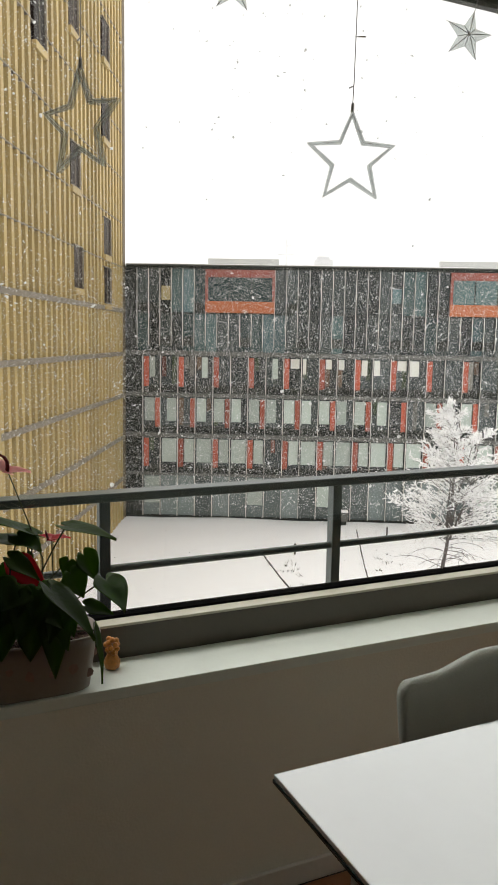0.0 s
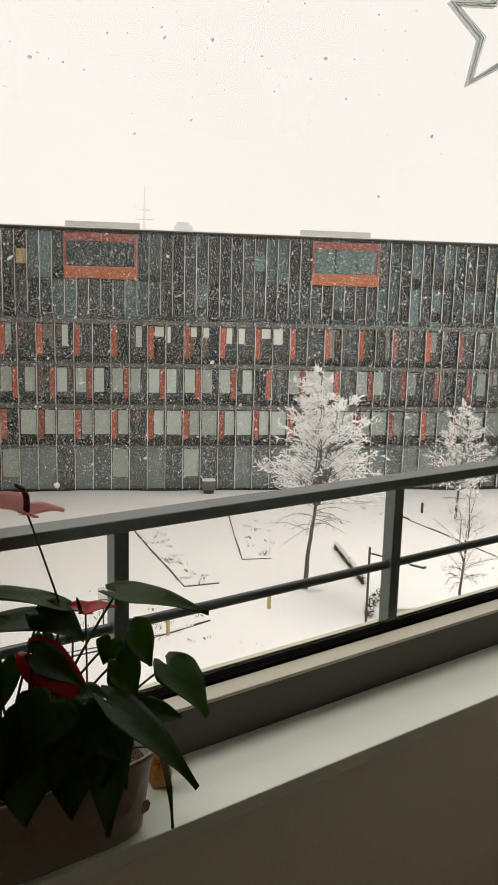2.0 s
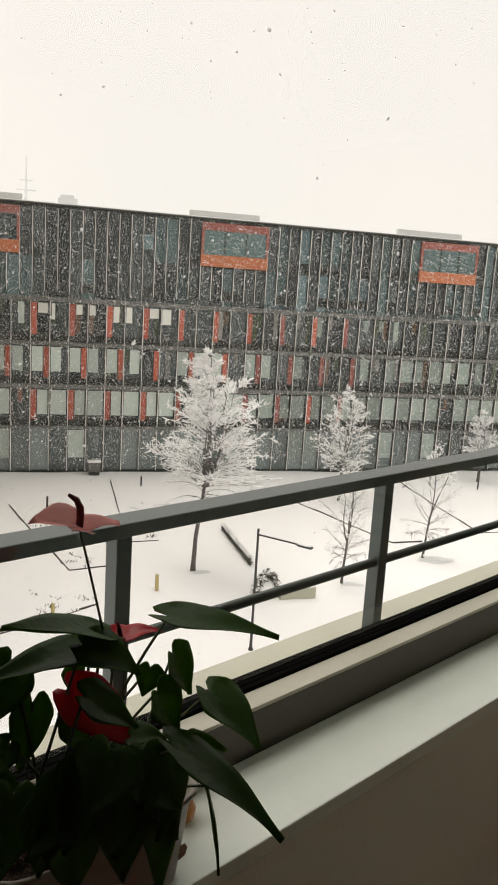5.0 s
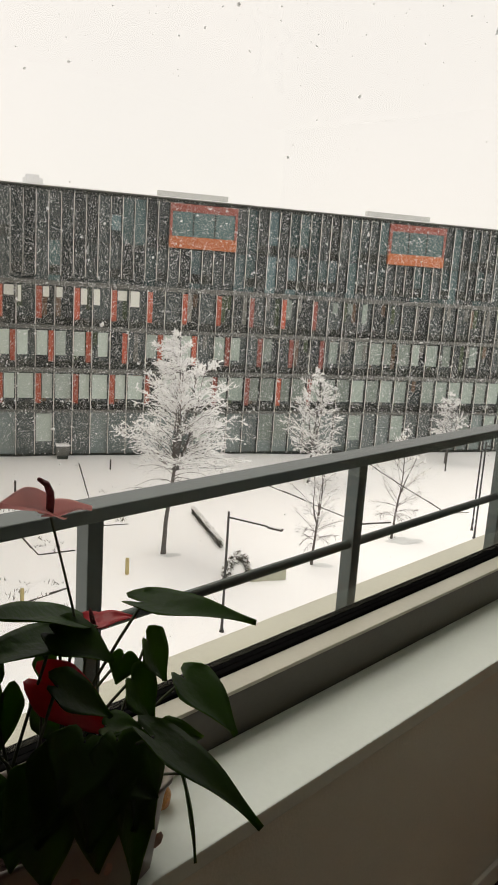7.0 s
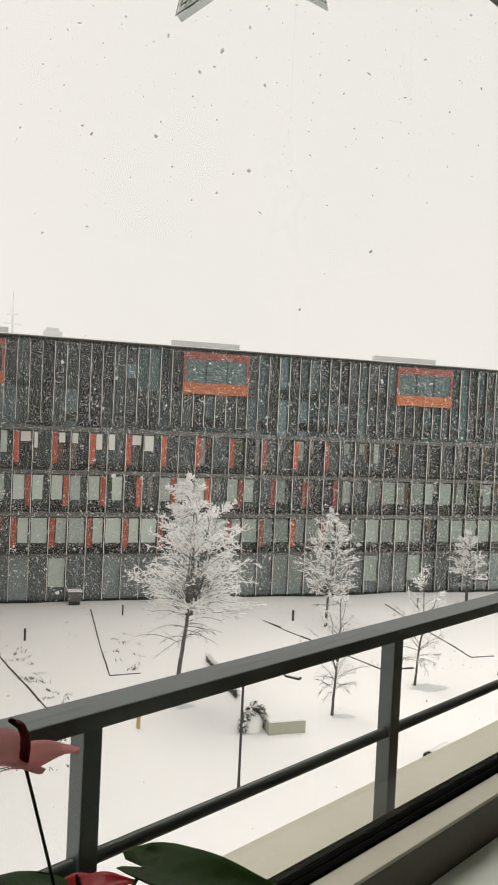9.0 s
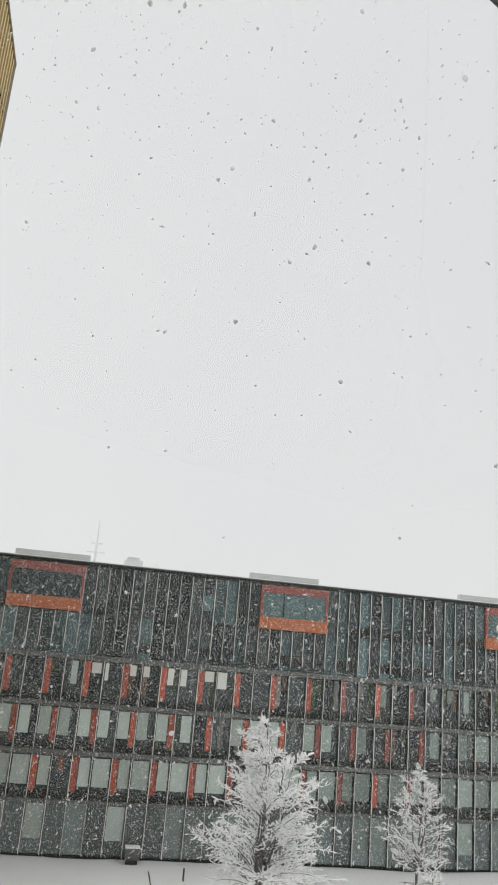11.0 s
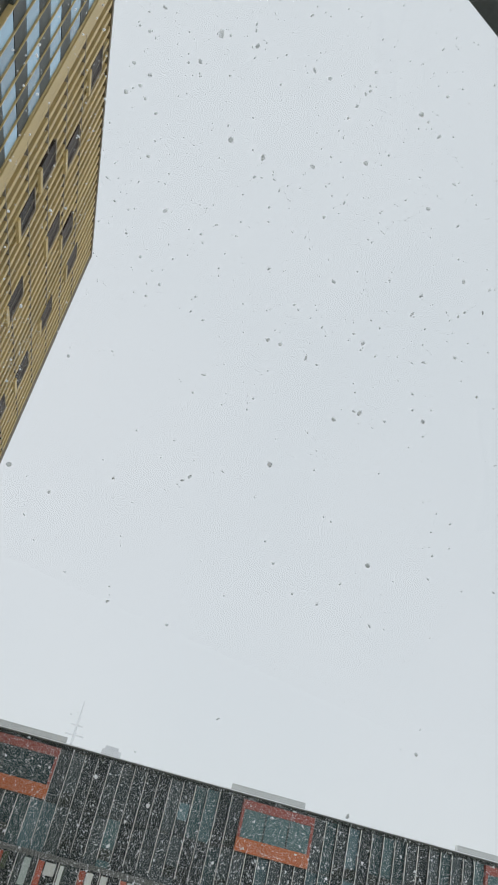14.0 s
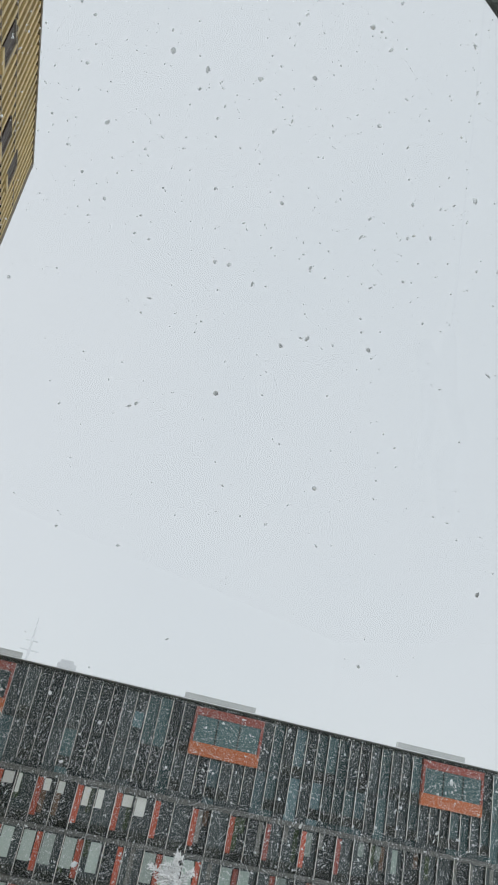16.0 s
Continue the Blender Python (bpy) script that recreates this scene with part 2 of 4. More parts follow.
def piece(name, me, parent, place=(0, 0, 0), turn=0.0):
    ob = new(name, me)
    ob.parent = parent
    ob.location = place
    ob.rotation_euler[2] = turn
    return ob


def thing(name, m, label, category, group="", kind=""):
    ob = new(name)
    ob.matrix_world = m
    ob.empty_display_size = 0.1
    return tagged(ob, label, category, group, kind)


def solid(name, bm, material, label="", category="", kind="", group="", m=None, smooth=False):
    ob = new(name, finish(bm, name, material, smooth))
    if m:
        ob.matrix_world = m
    return tagged(ob, label, category, group, kind)

# ---- the room ----
SILL, HEAD, CEIL = 0.654, 2.5, 2.6
JAMB, END = 0.159, 4.2
WX0, WX1, BACK = -1.7, 4.6, -3.3
bm = bmesh.new()
box(bm, WX0, WX1, 0.0, 0.3, -0.12, SILL - 0.03)
box(bm, WX0, JAMB - 0.08, 0.0, 0.3, SILL - 0.03, HEAD + 0.06)
box(bm, END, WX1, 0.0, 0.3, SILL - 0.03, HEAD + 0.06)
box(bm, WX0, WX1, 0.0, 0.2, HEAD + 0.06, CEIL)
solid("wall_window", bm, M_PAINT, "white-painted wall under and around the wide window", "wall", "structure")
solid("wall_west", boxed(WX0 - 0.2, WX0, BACK, 0.3, -0.12, CEIL), M_PAINT, "plain white-painted side wall of the room", "wall", "structure")
solid("wall_east", boxed(WX1, WX1 + 0.2, BACK, 0.3, -0.12, CEIL), M_PAINT, "plain white-painted side wall of the room", "wall", "structure")
solid("wall_back", boxed(WX0 - 0.2, WX1 + 0.2, BACK - 0.2, BACK, -0.12, CEIL), M_PAINT, "plain white-painted back wall of the room", "wall", "structure")
solid("ceiling", boxed(WX0 - 0.2, WX1 + 0.2, BACK - 0.2, 0.2, CEIL, CEIL + 0.2), M_PAINT, "plain white-painted ceiling above the window", "ceiling", "structure")
solid("baseboard", boxed(WX0, WX1, -0.014, -0.002, 0.0, 0.06, 0.003), M_WHITEPART, "low white baseboard along the window wall", "baseboard", "structure")
solid("window_sill", boxed(JAMB - 0.05, END, -0.006, 0.1605, SILL - 0.03, SILL, 0.003), M_SILL, "smooth white lacquered inner window sill", "window sill", "structure")

# the window: low bottom rail, jamb, head and one wide pane
win = thing("window_1", pose(0, 0, 0), "wide fixed window with dark gasket and cream frame", "window", kind="structure")
# room-side faces of the frame carry their backlit shade in a dark colour
part("bottom_rail", boxed(JAMB, END, 0.161, 0.2535, SILL - 0.02, 0.738, 0.002), M_FRAME_IN, win, "inner face of the window's bottom rail, backlit shade painted brown-grey")
part("rail_cap", boxed(JAMB, END, 0.159, 0.2045, 0.7385, 0.746, 0.002), M_CREAM, win, "cream cap strip on the bottom rail")
bm = bmesh.new()
box(bm, JAMB, END, 0.206, 0.219, 0.7385, 0.752, 0.003)
box(bm, JAMB, END, 0.2225, 0.235, 0.7385, 0.7505, 0.003)
box(bm, JAMB, END, 0.238, 0.254, 0.7385, 0.749, 0.002)
part("gasket", bm, M_RUBBER, win, "black rubber gasket under the pane")
# two added grey strips imitate the glints on the black gasket
part("gasket_glint", boxed(JAMB, END, 0.2192, 0.2223, 0.7385, 0.748), M_RAIL, win, "thin grey strip imitating a glint along the gasket")
part("glazing_glint", boxed(JAMB, END, 0.2352, 0.2378, 0.7385, 0.747), M_RAIL, win, "thin grey strip imitating a glint along the gasket")
part("jamb", boxed(JAMB - 0.08, JAMB, 0.115, 0.25, SILL, HEAD, 0.003), M_FRAME_IN, win, "upright window jamb, backlit shade painted dark")
part("head_rail", boxed(JAMB - 0.08, END, 0.15, 0.235, HEAD + 0.012, HEAD + 0.07, 0.003), M_FRAME_IN, win, "window head, backlit shade painted brown-grey")
part("head_gasket", boxed(JAMB - 0.05, END, 0.18, 0.199, HEAD, HEAD + 0.012, 0.003), M_RAIL, win, "dark seal along the window head")
pane = part("pane", boxed(JAMB, END, 0.2205, 0.221, 0.748, HEAD + 0.012), M_GLASS, win, "clear wide window pane")
pane.visible_shadow = False

# floor of planks, sub floor below them
solid("floor", boxed(WX0 - 0.2, WX1 + 0.2, BACK - 0.2, 0.0, -0.12, -0.012), M_KERB, "reddish brown wooden plank floor", "floor", "structure")
FLOOR = bpy.data.objects["floor"]

# ---- outside the pane: stone ledge and railing ----
solid("outer_ledge", boxed(-1.5, 7.0, 0.302, 0.56, 0.43, 0.581, 0.006), M_LEDGE, "wet pale stone ledge outside the window", "ledge", "structure")
solid("facade_below", boxed(-3.5, 8.0, 0.302, 0.5, -13.7, 0.428), M_CONC, "plain outer wall of the flat below the window", "wall", "structure")
# soffit and lip are near-black: underside shade is put into the grey-green
over = thing("overhang", pose(0, 0, 0), "grey-green outer overhang above the window, darkened as shade, with dripping lip", "overhang", kind="structure")
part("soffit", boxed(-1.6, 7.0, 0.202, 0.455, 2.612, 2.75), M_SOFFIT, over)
part("lip", boxed(-1.6, 7.0, 0.468, 0.497, 2.589, 2.76, 0.003), M_SOFFIT, over, "drip edge in the same shade-darkened colour")
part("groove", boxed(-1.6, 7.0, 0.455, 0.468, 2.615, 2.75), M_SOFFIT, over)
for k in range(14):
    x = 0.42 + 0.19 * k + 0.07 * math.sin(5.1 * k)
    d = bmesh.new()
    lathe(d, [(0.0045, 2.5915), (0.0045, 2.588), (0.003, 2.585), (0.001, 2.5835)], 8, centre=(x, 0.484, 0))
    part("drip", d, M_RAIL, over, smooth=True)
rail = thing("railing", pose(0, 0.365, 0.581), "dark grey steel railing outside the window", "railing")
part("handrail", boxed(-1.6, 7.0, -0.024, 0.036, 0.445, 0.47, 0.003), M_RAIL, rail, "flat grey top rail")
part("mid_rail", tube(bmesh.new(), [(-1.6, -0.006, 0.252), (7.0, -0.006, 0.252)], [0.0108, 0.0108], 12), M_RAIL, rail, "thin round middle rail", smooth=True)
post_me = finish(boxed(-0.0155, 0.0155, -0.0225, 0.011, 0.0, 0.4453, 0.002), "post", M_RAIL)
for k in range(-2, 9):
    piece("post", post_me, rail, (0.511 + 0.7425 * k, 0, 0))

# ---- hanging stars ----
def star_points(r_out, r_in, turn=0.0):
    return [Vector(((r_out if k % 2 == 0 else r_in) * math.sin(math.pi * k / 5 + turn), 0, (r_out if k % 2 == 0 else r_in) * math.cos(math.pi * k / 5 + turn))) for k in range(10)]


def outline_star(place, yaw, lean, label):
    st = thing("hanging_star", pose(*place, 0, lean, yaw), label, "star ornament", "hanging window stars")
    R, r = 0.112, 0.052
    outer, inner = star_points(R, r), star_points(R * 0.86, r * 0.8)
    bm = bmesh.new()
    loops = []
    for y in (-0.007, 0.007):
        loops.append(([bm.verts.new(p + Vector((0, y, 0))) for p in outer], [bm.verts.new(p + Vector((0, y * 0.6, 0))) for p in inner]))
    (a, b), (c, d) = loops
    for k in range(10):
        j = (k + 1) % 10
        for q in ((a[k], a[j], b[j], b[k]), (c[k], d[k], d[j], c[j]), (a[k], c[k], c[j], a[j]), (b[k], b[j], d[j], d[k])):
            bm.faces.new(q)
    bmesh.ops.bevel(bm, geom=[e for e in bm.edges], offset=0.0012, segments=1, affect="EDGES")
    part("star_frame", bm, M_SILVER, st, "smoky clear plastic star outline")
    wire = bmesh.new()
    mid = star_points(R * 0.92, r * 0.9)
    tube(wire, [p + Vector((0, -0.009, 0)) for p in mid + mid[:1]], [0.0007] * 11, 5)
    part("inner_wire", wire, M_WIRE, st)
    for scale, shrink in ((1.0, 1.0), (0.86, 0.8)):
        line = star_points(R * scale, r * shrink)
        e = bmesh.new()
        tube(e, [p + Vector((0, -0.0072, 0)) for p in line + line[:1]], [0.0007] * 11, 4)
        part("edge_line", e, M_DARKWIRE, st)
    e = bmesh.new()
    loop = []
    for k in range(120):
        f = k / 12.0
        a, b = mid[int(f) % 10], mid[(int(f) + 1) % 10]
        p = a.lerp(b, f % 1.0)
        loop.append(p + p.normalized() * 0.0028 * math.sin(k * 1.9) + Vector((0, 0.002 * math.cos(k * 1.3), 0)))
    tube(e, loop, [0.0006] * len(loop), 4)
    part("light_wire", e, M_DARKWIRE, st, "thin wire with tiny lights inside the outline")
    tip = Vector((0, 0, R))
    up = CEIL - place[2]
    s = bmesh.new()
    tube(s, [tip, tip + Vector((0.002, 0, 0.07)), Vector((0.004, 0, up * 0.6)), Vector((0.0, 0, up))], [0.0011] * 4, 5)
    part("string", s, M_WIRE, st, "thin grey hanging wire")
    s = bmesh.new()
    tube(s, [tip + Vector((0, 0, -0.004)), tip + Vector((0.001, 0, 0.016))], [0.0045, 0.0035], 8)
    part("clasp", s, M_METAL, st)
    for k, (h, w) in enumerate(((0.055, -0.009), (0.165, 0.026))):
        s = bmesh.new()
        tube(s, [tip + Vector((0.001, 0, h)), tip + Vector((w, 0.002, h + 0.002 - 0.006 * (k == 0)))], [0.0012, 0.002], 5)
        part("wire_bulb", s, M_METAL, st)
    return st


def solid_star(place, yaw, lean, size, label):
    st = thing("small_star", pose(*place, 0, lean, yaw), label, "star ornament", "hanging window stars")
    bm = bmesh.new()
    ring = [bm.verts.new(p) for p in star_points(size, size * 0.42)]
    for y in (-0.011, 0.011):
        c = bm.verts.new((0, y, 0))
        for k in range(10):
            bm.faces.new((ring[k], ring[(k + 1) % 10], c))
    part("star_body", bm, M_SILVER, st, "faceted silver star")
    s = bmesh.new()
    pts = star_points(size * 0.97, size * 0.41)
    for k in range(10):
        tube(s, [Vector((0, -0.012, 0)), pts[k] + Vector((0, -0.001, 0))], [0.0012, 0.0009], 4)
    part("ridge_wire", s, M_METAL, st)
    s = bmesh.new()
    tube(s, [(0, 0, size * 0.6), (0, 0, CEIL - place[2])], [0.001] * 2, 5)
    part("string", s, M_WIRE, st)
    return st


outline_star((0.366, -0.063, 1.906), -58, 0, "smoky clear plastic star outline hanging by wire before the pane")
outline_star((1.0135, -0.056, 1.908), -21, 0, "clear plastic star outline hanging by wire before the pane")
solid_star((1.365, -0.03, 2.255), -20, 14, 0.064, "small faceted silver star hanging close under the head")
solid_star((0.717, -0.03, 2.25), -30, 8, 0.06, "small faceted silver star hanging near the ceiling")

# ---- the flowering plant on the sill ----
plant = thing("flamingo_plant", pose(0.268, 0.072, SILL), "dark-leaved flamingo plant with red flowers in white pot", "potted plant")
POT = Vector((0.268, 0.072, SILL))
PX, PY = 0.15, 0.08
bm = bmesh.new()
lathe(bm, [(0.82, 0.0), (0.86, 0.004), (0.95, 0.105), (0.99, 0.126), (1.03, 0.129), (1.03, 0.135), (0.98, 0.135), (0.94, 0.129), (0.9, 0.1)], 48, PX, PY, p=4.5)
pot = part("pot", bm, M_POT, plant, "white glazed oval pot with faded red print", smooth=True)
for k in range(9):
    bm = bmesh.new()
    a = math.pi * (1.06 + 0.1 * k) + 0.05 * random.random()
    z = 0.035 + 0.05 * random.random()
    f = 0.865 + 0.09 * z / 0.105
    f *= squared(a, 4.5)
    c = Vector((PX * f * math.cos(a), PY * f * math.sin(a) - 0.0008, z))
    r = 0.008 + 0.006 * random.random()
    n = 7
    ring = []
    for j in range(n):
        b = 2 * math.pi * j / n
        rr = r * (0.7 + 0.5 * random.random())
        ring.append(bm.verts.new(c + Vector((rr * math.cos(b) * 0.9, 0.0, rr * math.sin(b)))))
    bm.faces.new(ring)
    part("print", bm, M_POTPRINT, pot, "faded red flower print")
bm = bmesh.new()
lathe(bm, [(0.88, 0.085), (0.89, 0.112), (0.5, 0.12)], 48, PX, PY, p=4.5)
for k in range(60):
    a, r = random.random() * 6.28, random.random() ** 0.5 * 0.85
    m = pose(PX * r * math.cos(a), PY * r * math.sin(a), 0.12, random.random() * 60, random.random() * 60, random.random() * 180)
    box(bm, -0.009, 0.009, -0.005, 0.005, -0.004, 0.004, m=m)
part("potting_bark", bm, M_SOIL, plant, "brown bark chips in the pot")


def leaf_mesh(base, tip, width, face, droop=0.15, heart=0.35, cup=0.12):
    """A heart-shaped blade from base to tip; face: the way its upper side looks."""
    base, tip, face = Vector(base) - POT, Vector(tip) - POT, Vector(face)
    axis = tip - base
    L = axis.length
    axis.normalize()
    side = axis.cross(face).normalized()
    up = side.cross(axis).normalized()
    bm = bmesh.new()
    N, K = 12, 4
    rows = []
    for i in range(N + 1):
        s = i / N
        if s < 0.16:
            w = 0.8 + 0.2 * math.sin(0.5 * math.pi * s / 0.16)
        else:
            w = (1 - (s - 0.16) / 0.84) ** 0.9 * (1 + 0.14 * math.sin(math.pi * (s - 0.16) / 0.84))
        w = width * 0.5 * w + 0.0004
        row = []
        for k in range(-K, K + 1):
            q = k / K
            back = -heart * L * 0.5 * math.sin(math.pi * abs(q) ** 0.85) * max(0, 1 - s * 2.6)
            p = base + axis * (L * s + back) + side * (w * q) + up * (cup * width * (abs(q) ** 1.5) - droop * L * (s - 0.25) ** 2 + 0.02 * width * math.sin(9 * s + 3 * q))
            row.append(bm.verts.new(p))
        rows.append(row)
    for a, b in zip(rows, rows[1:]):
        for k in range(2 * K):
            bm.faces.new((a[k], a[k + 1], b[k + 1], b[k]))
    bmesh.ops.recalc_face_normals(bm, faces=bm.faces)
    ex = bmesh.ops.extrude_face_region(bm, geom=bm.faces[:])
    bmesh.ops.translate(bm, verts=[v for v in ex["geom"] if isinstance(v, bmesh.types.BMVert)], vec=up * -0.0009)
    return bm


def stalk(a, b, r=0.0019, sag=0.25, name="stem", material=None):
    a, b = Vector(a) - POT, Vector(b) - POT
    mid = a.lerp(b, 0.55) + Vector((0, 0, sag * (b - a).length * 0.3))
    pts = [a.lerp(mid, t).lerp(mid.lerp(b, t), t) for t in (0, 0.2, 0.4, 0.6, 0.8, 1)]
    part(name, tube(bmesh.new(), pts, [r * 1.3, r * 1.2, r * 1.1, r, r, r], 7), material or M_STEM, plant, smooth=True)


CROWN = [(0.22, 0.07, 0.775), (0.25, 0.05, 0.775), (0.29, 0.08, 0.775), (0.33, 0.065, 0.775), (0.19, 0.075, 0.775)]
LEAVES = [
    ((0.336, -0.005, 1.056), (0.424, -0.106, 1.043), 0.056, (0, -0.15, 1), 0.06),
    ((0.271, 0.037, 1.036), (0.116, -0.020, 1.106), 0.056, (0, -0.25, 1), 0.06),
    ((0.258, 0.050, 1.014), (0.104, 0.000, 1.043), 0.050, (0, -0.35, 1), 0.08),
    ((0.385, 0.045, 0.973), (0.412, 0.039, 0.908), 0.044, (0.25, -0.8, 0.5), 0.08),
    ((0.353, 0.050, 0.961), (0.337, 0.045, 0.928), 0.030, (-0.1, -0.9, 0.4), 0.10),
    ((0.351, 0.030, 0.937), (0.378, 0.020, 0.876), 0.050, (0.2, -0.8, 0.6), 0.10),
    ((0.431, 0.020, 0.914), (0.457, -0.055, 0.857), 0.058, (0.35, -1, 0.45), 0.10),
    ((0.284, -0.095, 0.946), (0.355, -0.200, 0.863), 0.050, (0.5, -0.55, 0.9), 0.10),
    ((0.397, -0.020, 0.810), (0.409, -0.050, 0.691), 0.022, (0.8, -0.6, 0.2), 0.10),
    ((0.198, 0.070, 0.955), (0.180, 0.070, 0.871), 0.048, (-0.1, -1, 0.3), 0.05),
    ((0.166, 0.060, 1.018), (0.111, 0.050, 0.952), 0.062, (-0.3, -1, 0.4), 0.10),
    ((0.164, 0.060, 0.920), (0.123, 0.050, 0.897), 0.036, (-0.3, -1, 0.4), 0.10),
    ((0.253, 0.085, 0.915), (0.290, 0.080, 0.843), 0.048, (0.1, -1, 0.4), 0.10),
    ((0.262, 0.090, 0.975), (0.263, 0.090, 0.934), 0.030, (0, -1, 0.3), 0.10),
    ((0.234, 0.020, 1.037), (0.277, -0.030, 1.008), 0.050, (0.15, -0.5, 1), 0.08),
    ((0.212, -0.020, 0.999), (0.271, -0.040, 0.949), 0.036, (0.2, -0.7, 0.9), 0.10),
    ((0.270, -0.030, 0.933), (0.297, -0.060, 0.935), 0.028, (0.1, -0.5, 1), 0.10),
    ((0.381, 0.000, 0.864), (0.443, -0.010, 0.838), 0.030, (0.1, -0.6, 0.8), 0.10),
    ((0.213, -0.040, 0.933), (0.165, -0.060, 0.850), 0.070, (-0.1, -1, 0.3), 0.10),
    ((0.249, -0.050, 0.924), (0.216, -0.080, 0.831), 0.075, (0, -1, 0.3), 0.10),
    ((0.295, -0.040, 0.890), (0.298, -0.060, 0.725), 0.062, (0.15, -1, 0.3), 0.10),
    ((0.308, -0.050, 0.887), (0.283, -0.070, 0.814), 0.055, (0.3, -1, 0.3), 0.10),
    ((0.169, -0.020, 0.888), (0.146, -0.040, 0.820), 0.060, (-0.1, -1, 0.3), 0.10),
    ((0.138, 0.000, 0.901), (0.106, -0.030, 0.828), 0.065, (-0.2, -1, 0.3), 0.10),
    ((0.121, 0.020, 0.920), (0.086, 0.000, 0.864), 0.065, (-0.2, -1, 0.3), 0.10),
    ((0.221, -0.060, 0.950), (0.179, -0.080, 0.902), 0.070, (-0.1, -1, 0.4), 0.10),
    ((0.263, -0.060, 0.935), (0.247, -0.080, 0.879), 0.065, (0.1, -1, 0.4), 0.10),
    ((0.191, -0.030, 0.902), (0.128, -0.050, 0.855), 0.065, (-0.2, -1, 0.3), 0.10),
    ((0.328, 0.000, 0.872), (0.347, -0.020, 0.800), 0.050, (0.2, -1, 0.3), 0.10),
    ((0.300, -0.030, 0.868), (0.328, -0.050, 0.782), 0.052, (0.2, -1, 0.3), 0.10),
    ((0.250, -0.040, 0.862), (0.245, -0.055, 0.772), 0.058, (0, -1, 0.3), 0.10),
    ((0.190, -0.030, 0.864), (0.186, -0.045, 0.778), 0.058, (-0.1, -1, 0.3), 0.10),
    ((0.270, -0.050, 0.900), (0.315, -0.070, 0.842), 0.050, (0.2, -1, 0.4), 0.10),
]
for k, (b, t, w, f, d) in enumerate(LEAVES):
    part("leaf", leaf_mesh(b, t, w * (1.1 if k < 3 else 1.12 if k in (9, 10, 11, 12, 13, 22, 23, 24) else 1.5 if k < 18 else 1.3), f, d), M_LEAF, plant, smooth=True)
    stalk(CROWN[k % 5], b)


def spathe(base, tip, width, face, material, label, cup):
    part("spathe", leaf_mesh(base, tip, width, face, 0.25, 0.3, cup), material, plant, label, smooth=True)


spathe((0.216, 0.002, 1.186), (0.149, -0.02, 1.213), 0.05, (0.1, -0.5, 1.0), M_PINK, "faded pink flower spathe", 0.2)
spathe((0.21, 0.002, 1.185), (0.262, -0.005, 1.187), 0.03, (-0.1, -0.3, 1.0), M_PINK, "faded pink flower spathe", 0.2)
part("spadix", tube(bmesh.new(), [Vector(p) - POT for p in ((0.213, 0.0, 1.186), (0.214, 0.0, 1.196), (0.213, -0.001, 1.207), (0.208, -0.002, 1.217), (0.198, -0.003, 1.224))], [0.0042, 0.0042, 0.004, 0.0034, 0.002], 10), M_SPADIX, plant, "dark red curved flower spadix", smooth=True)
stalk((0.291, 0.045, 0.975), (0.214, 0.002, 1.186), 0.0014, 0.05)
stalk((0.295, 0.07, 0.775), (0.291, 0.045, 0.976), 0.0016, 0.05)
spathe((0.312, 0.055, 1.014), (0.352, 0.03, 1.024), 0.036, (0.0, -0.15, 1.0), M_SPATHE, "red flower spathe", 0.1)
spathe((0.322, 0.055, 1.012), (0.288, 0.07, 1.024), 0.036, (0.0, -0.15, 1.0), M_SPATHE, "red flower spathe", 0.1)
part("spadix", tube(bmesh.new(), [Vector(p) - POT for p in ((0.306, 0.05, 1.014), (0.303, 0.05, 1.026), (0.3, 0.05, 1.037))], [0.003, 0.003, 0.0015], 8), M_SPADIX, plant, "dark red flower spadix", smooth=True)
stalk((0.32, 0.06, 0.775), (0.315, 0.055, 1.013), 0.0014, 0.1)
spathe((0.228, 0.035, 0.976), (0.296, -0.03, 0.907), 0.066, (-0.1, -1.0, 0.45), M_SPATHE, "red hanging flower spathe", 0.1)
stalk((0.24, 0.06, 0.775), (0.228, 0.036, 0.974), 0.0016, 0.2)

# amber ornament behind the pot's end
orn = thing("amber_ornament", pose(0.468, 0.108, SILL) @ Matrix.Scale(1.1, 4), "small knobbly amber ceramic ornament on the sill", "ornament")
bm = bmesh.new()
lathe(bm, [(0.012, 0), (0.017, 0.004), (0.019, 0.018), (0.013, 0.03), (0.011, 0.036)], 16)
part("base", bm, M_AMBER, orn, smooth=True)
for k in range(16):
    a = 2.4 * k
    z = 0.036 + 0.036 * k / 16
    r = 0.014 * (1 - 0.5 * abs(k / 8 - 1))
    bm = bmesh.new()
    bmesh.ops.create_icosphere(bm, subdivisions=2, radius=0.0068, matrix=Matrix.Translation((r * math.cos(a), r * math.sin(a), z)))
    part("bead", bm, M_AMBER, orn, smooth=True)

# ---- table and chair ----
TX0, TX1, TY0, TY1 = 0.557, 2.2, -1.5, -0.62
table = thing("dining_table", pose(0, 0, 0), "dining table with pale glass top and steel legs", "table")
part("tabletop", boxed(TX0, TX1, TY0, TY1, 0.7415, 0.75, 0.0015), M_TABLE, table, "pale reflecting glass top")
part("glass_edge", boxed(TX0 - 0.0015, TX1 + 0.0015, TY0 - 0.0015, TY1 + 0.0015, 0.734, 0.7412, 0.001), M_EDGE, table, "dark green glass edge")
part("apron", boxed(TX0 + 0.1, TX1 - 0.1, TY0 + 0.08, TY1 - 0.08, 0.695, 0.7335, 0.004), M_METAL, table)
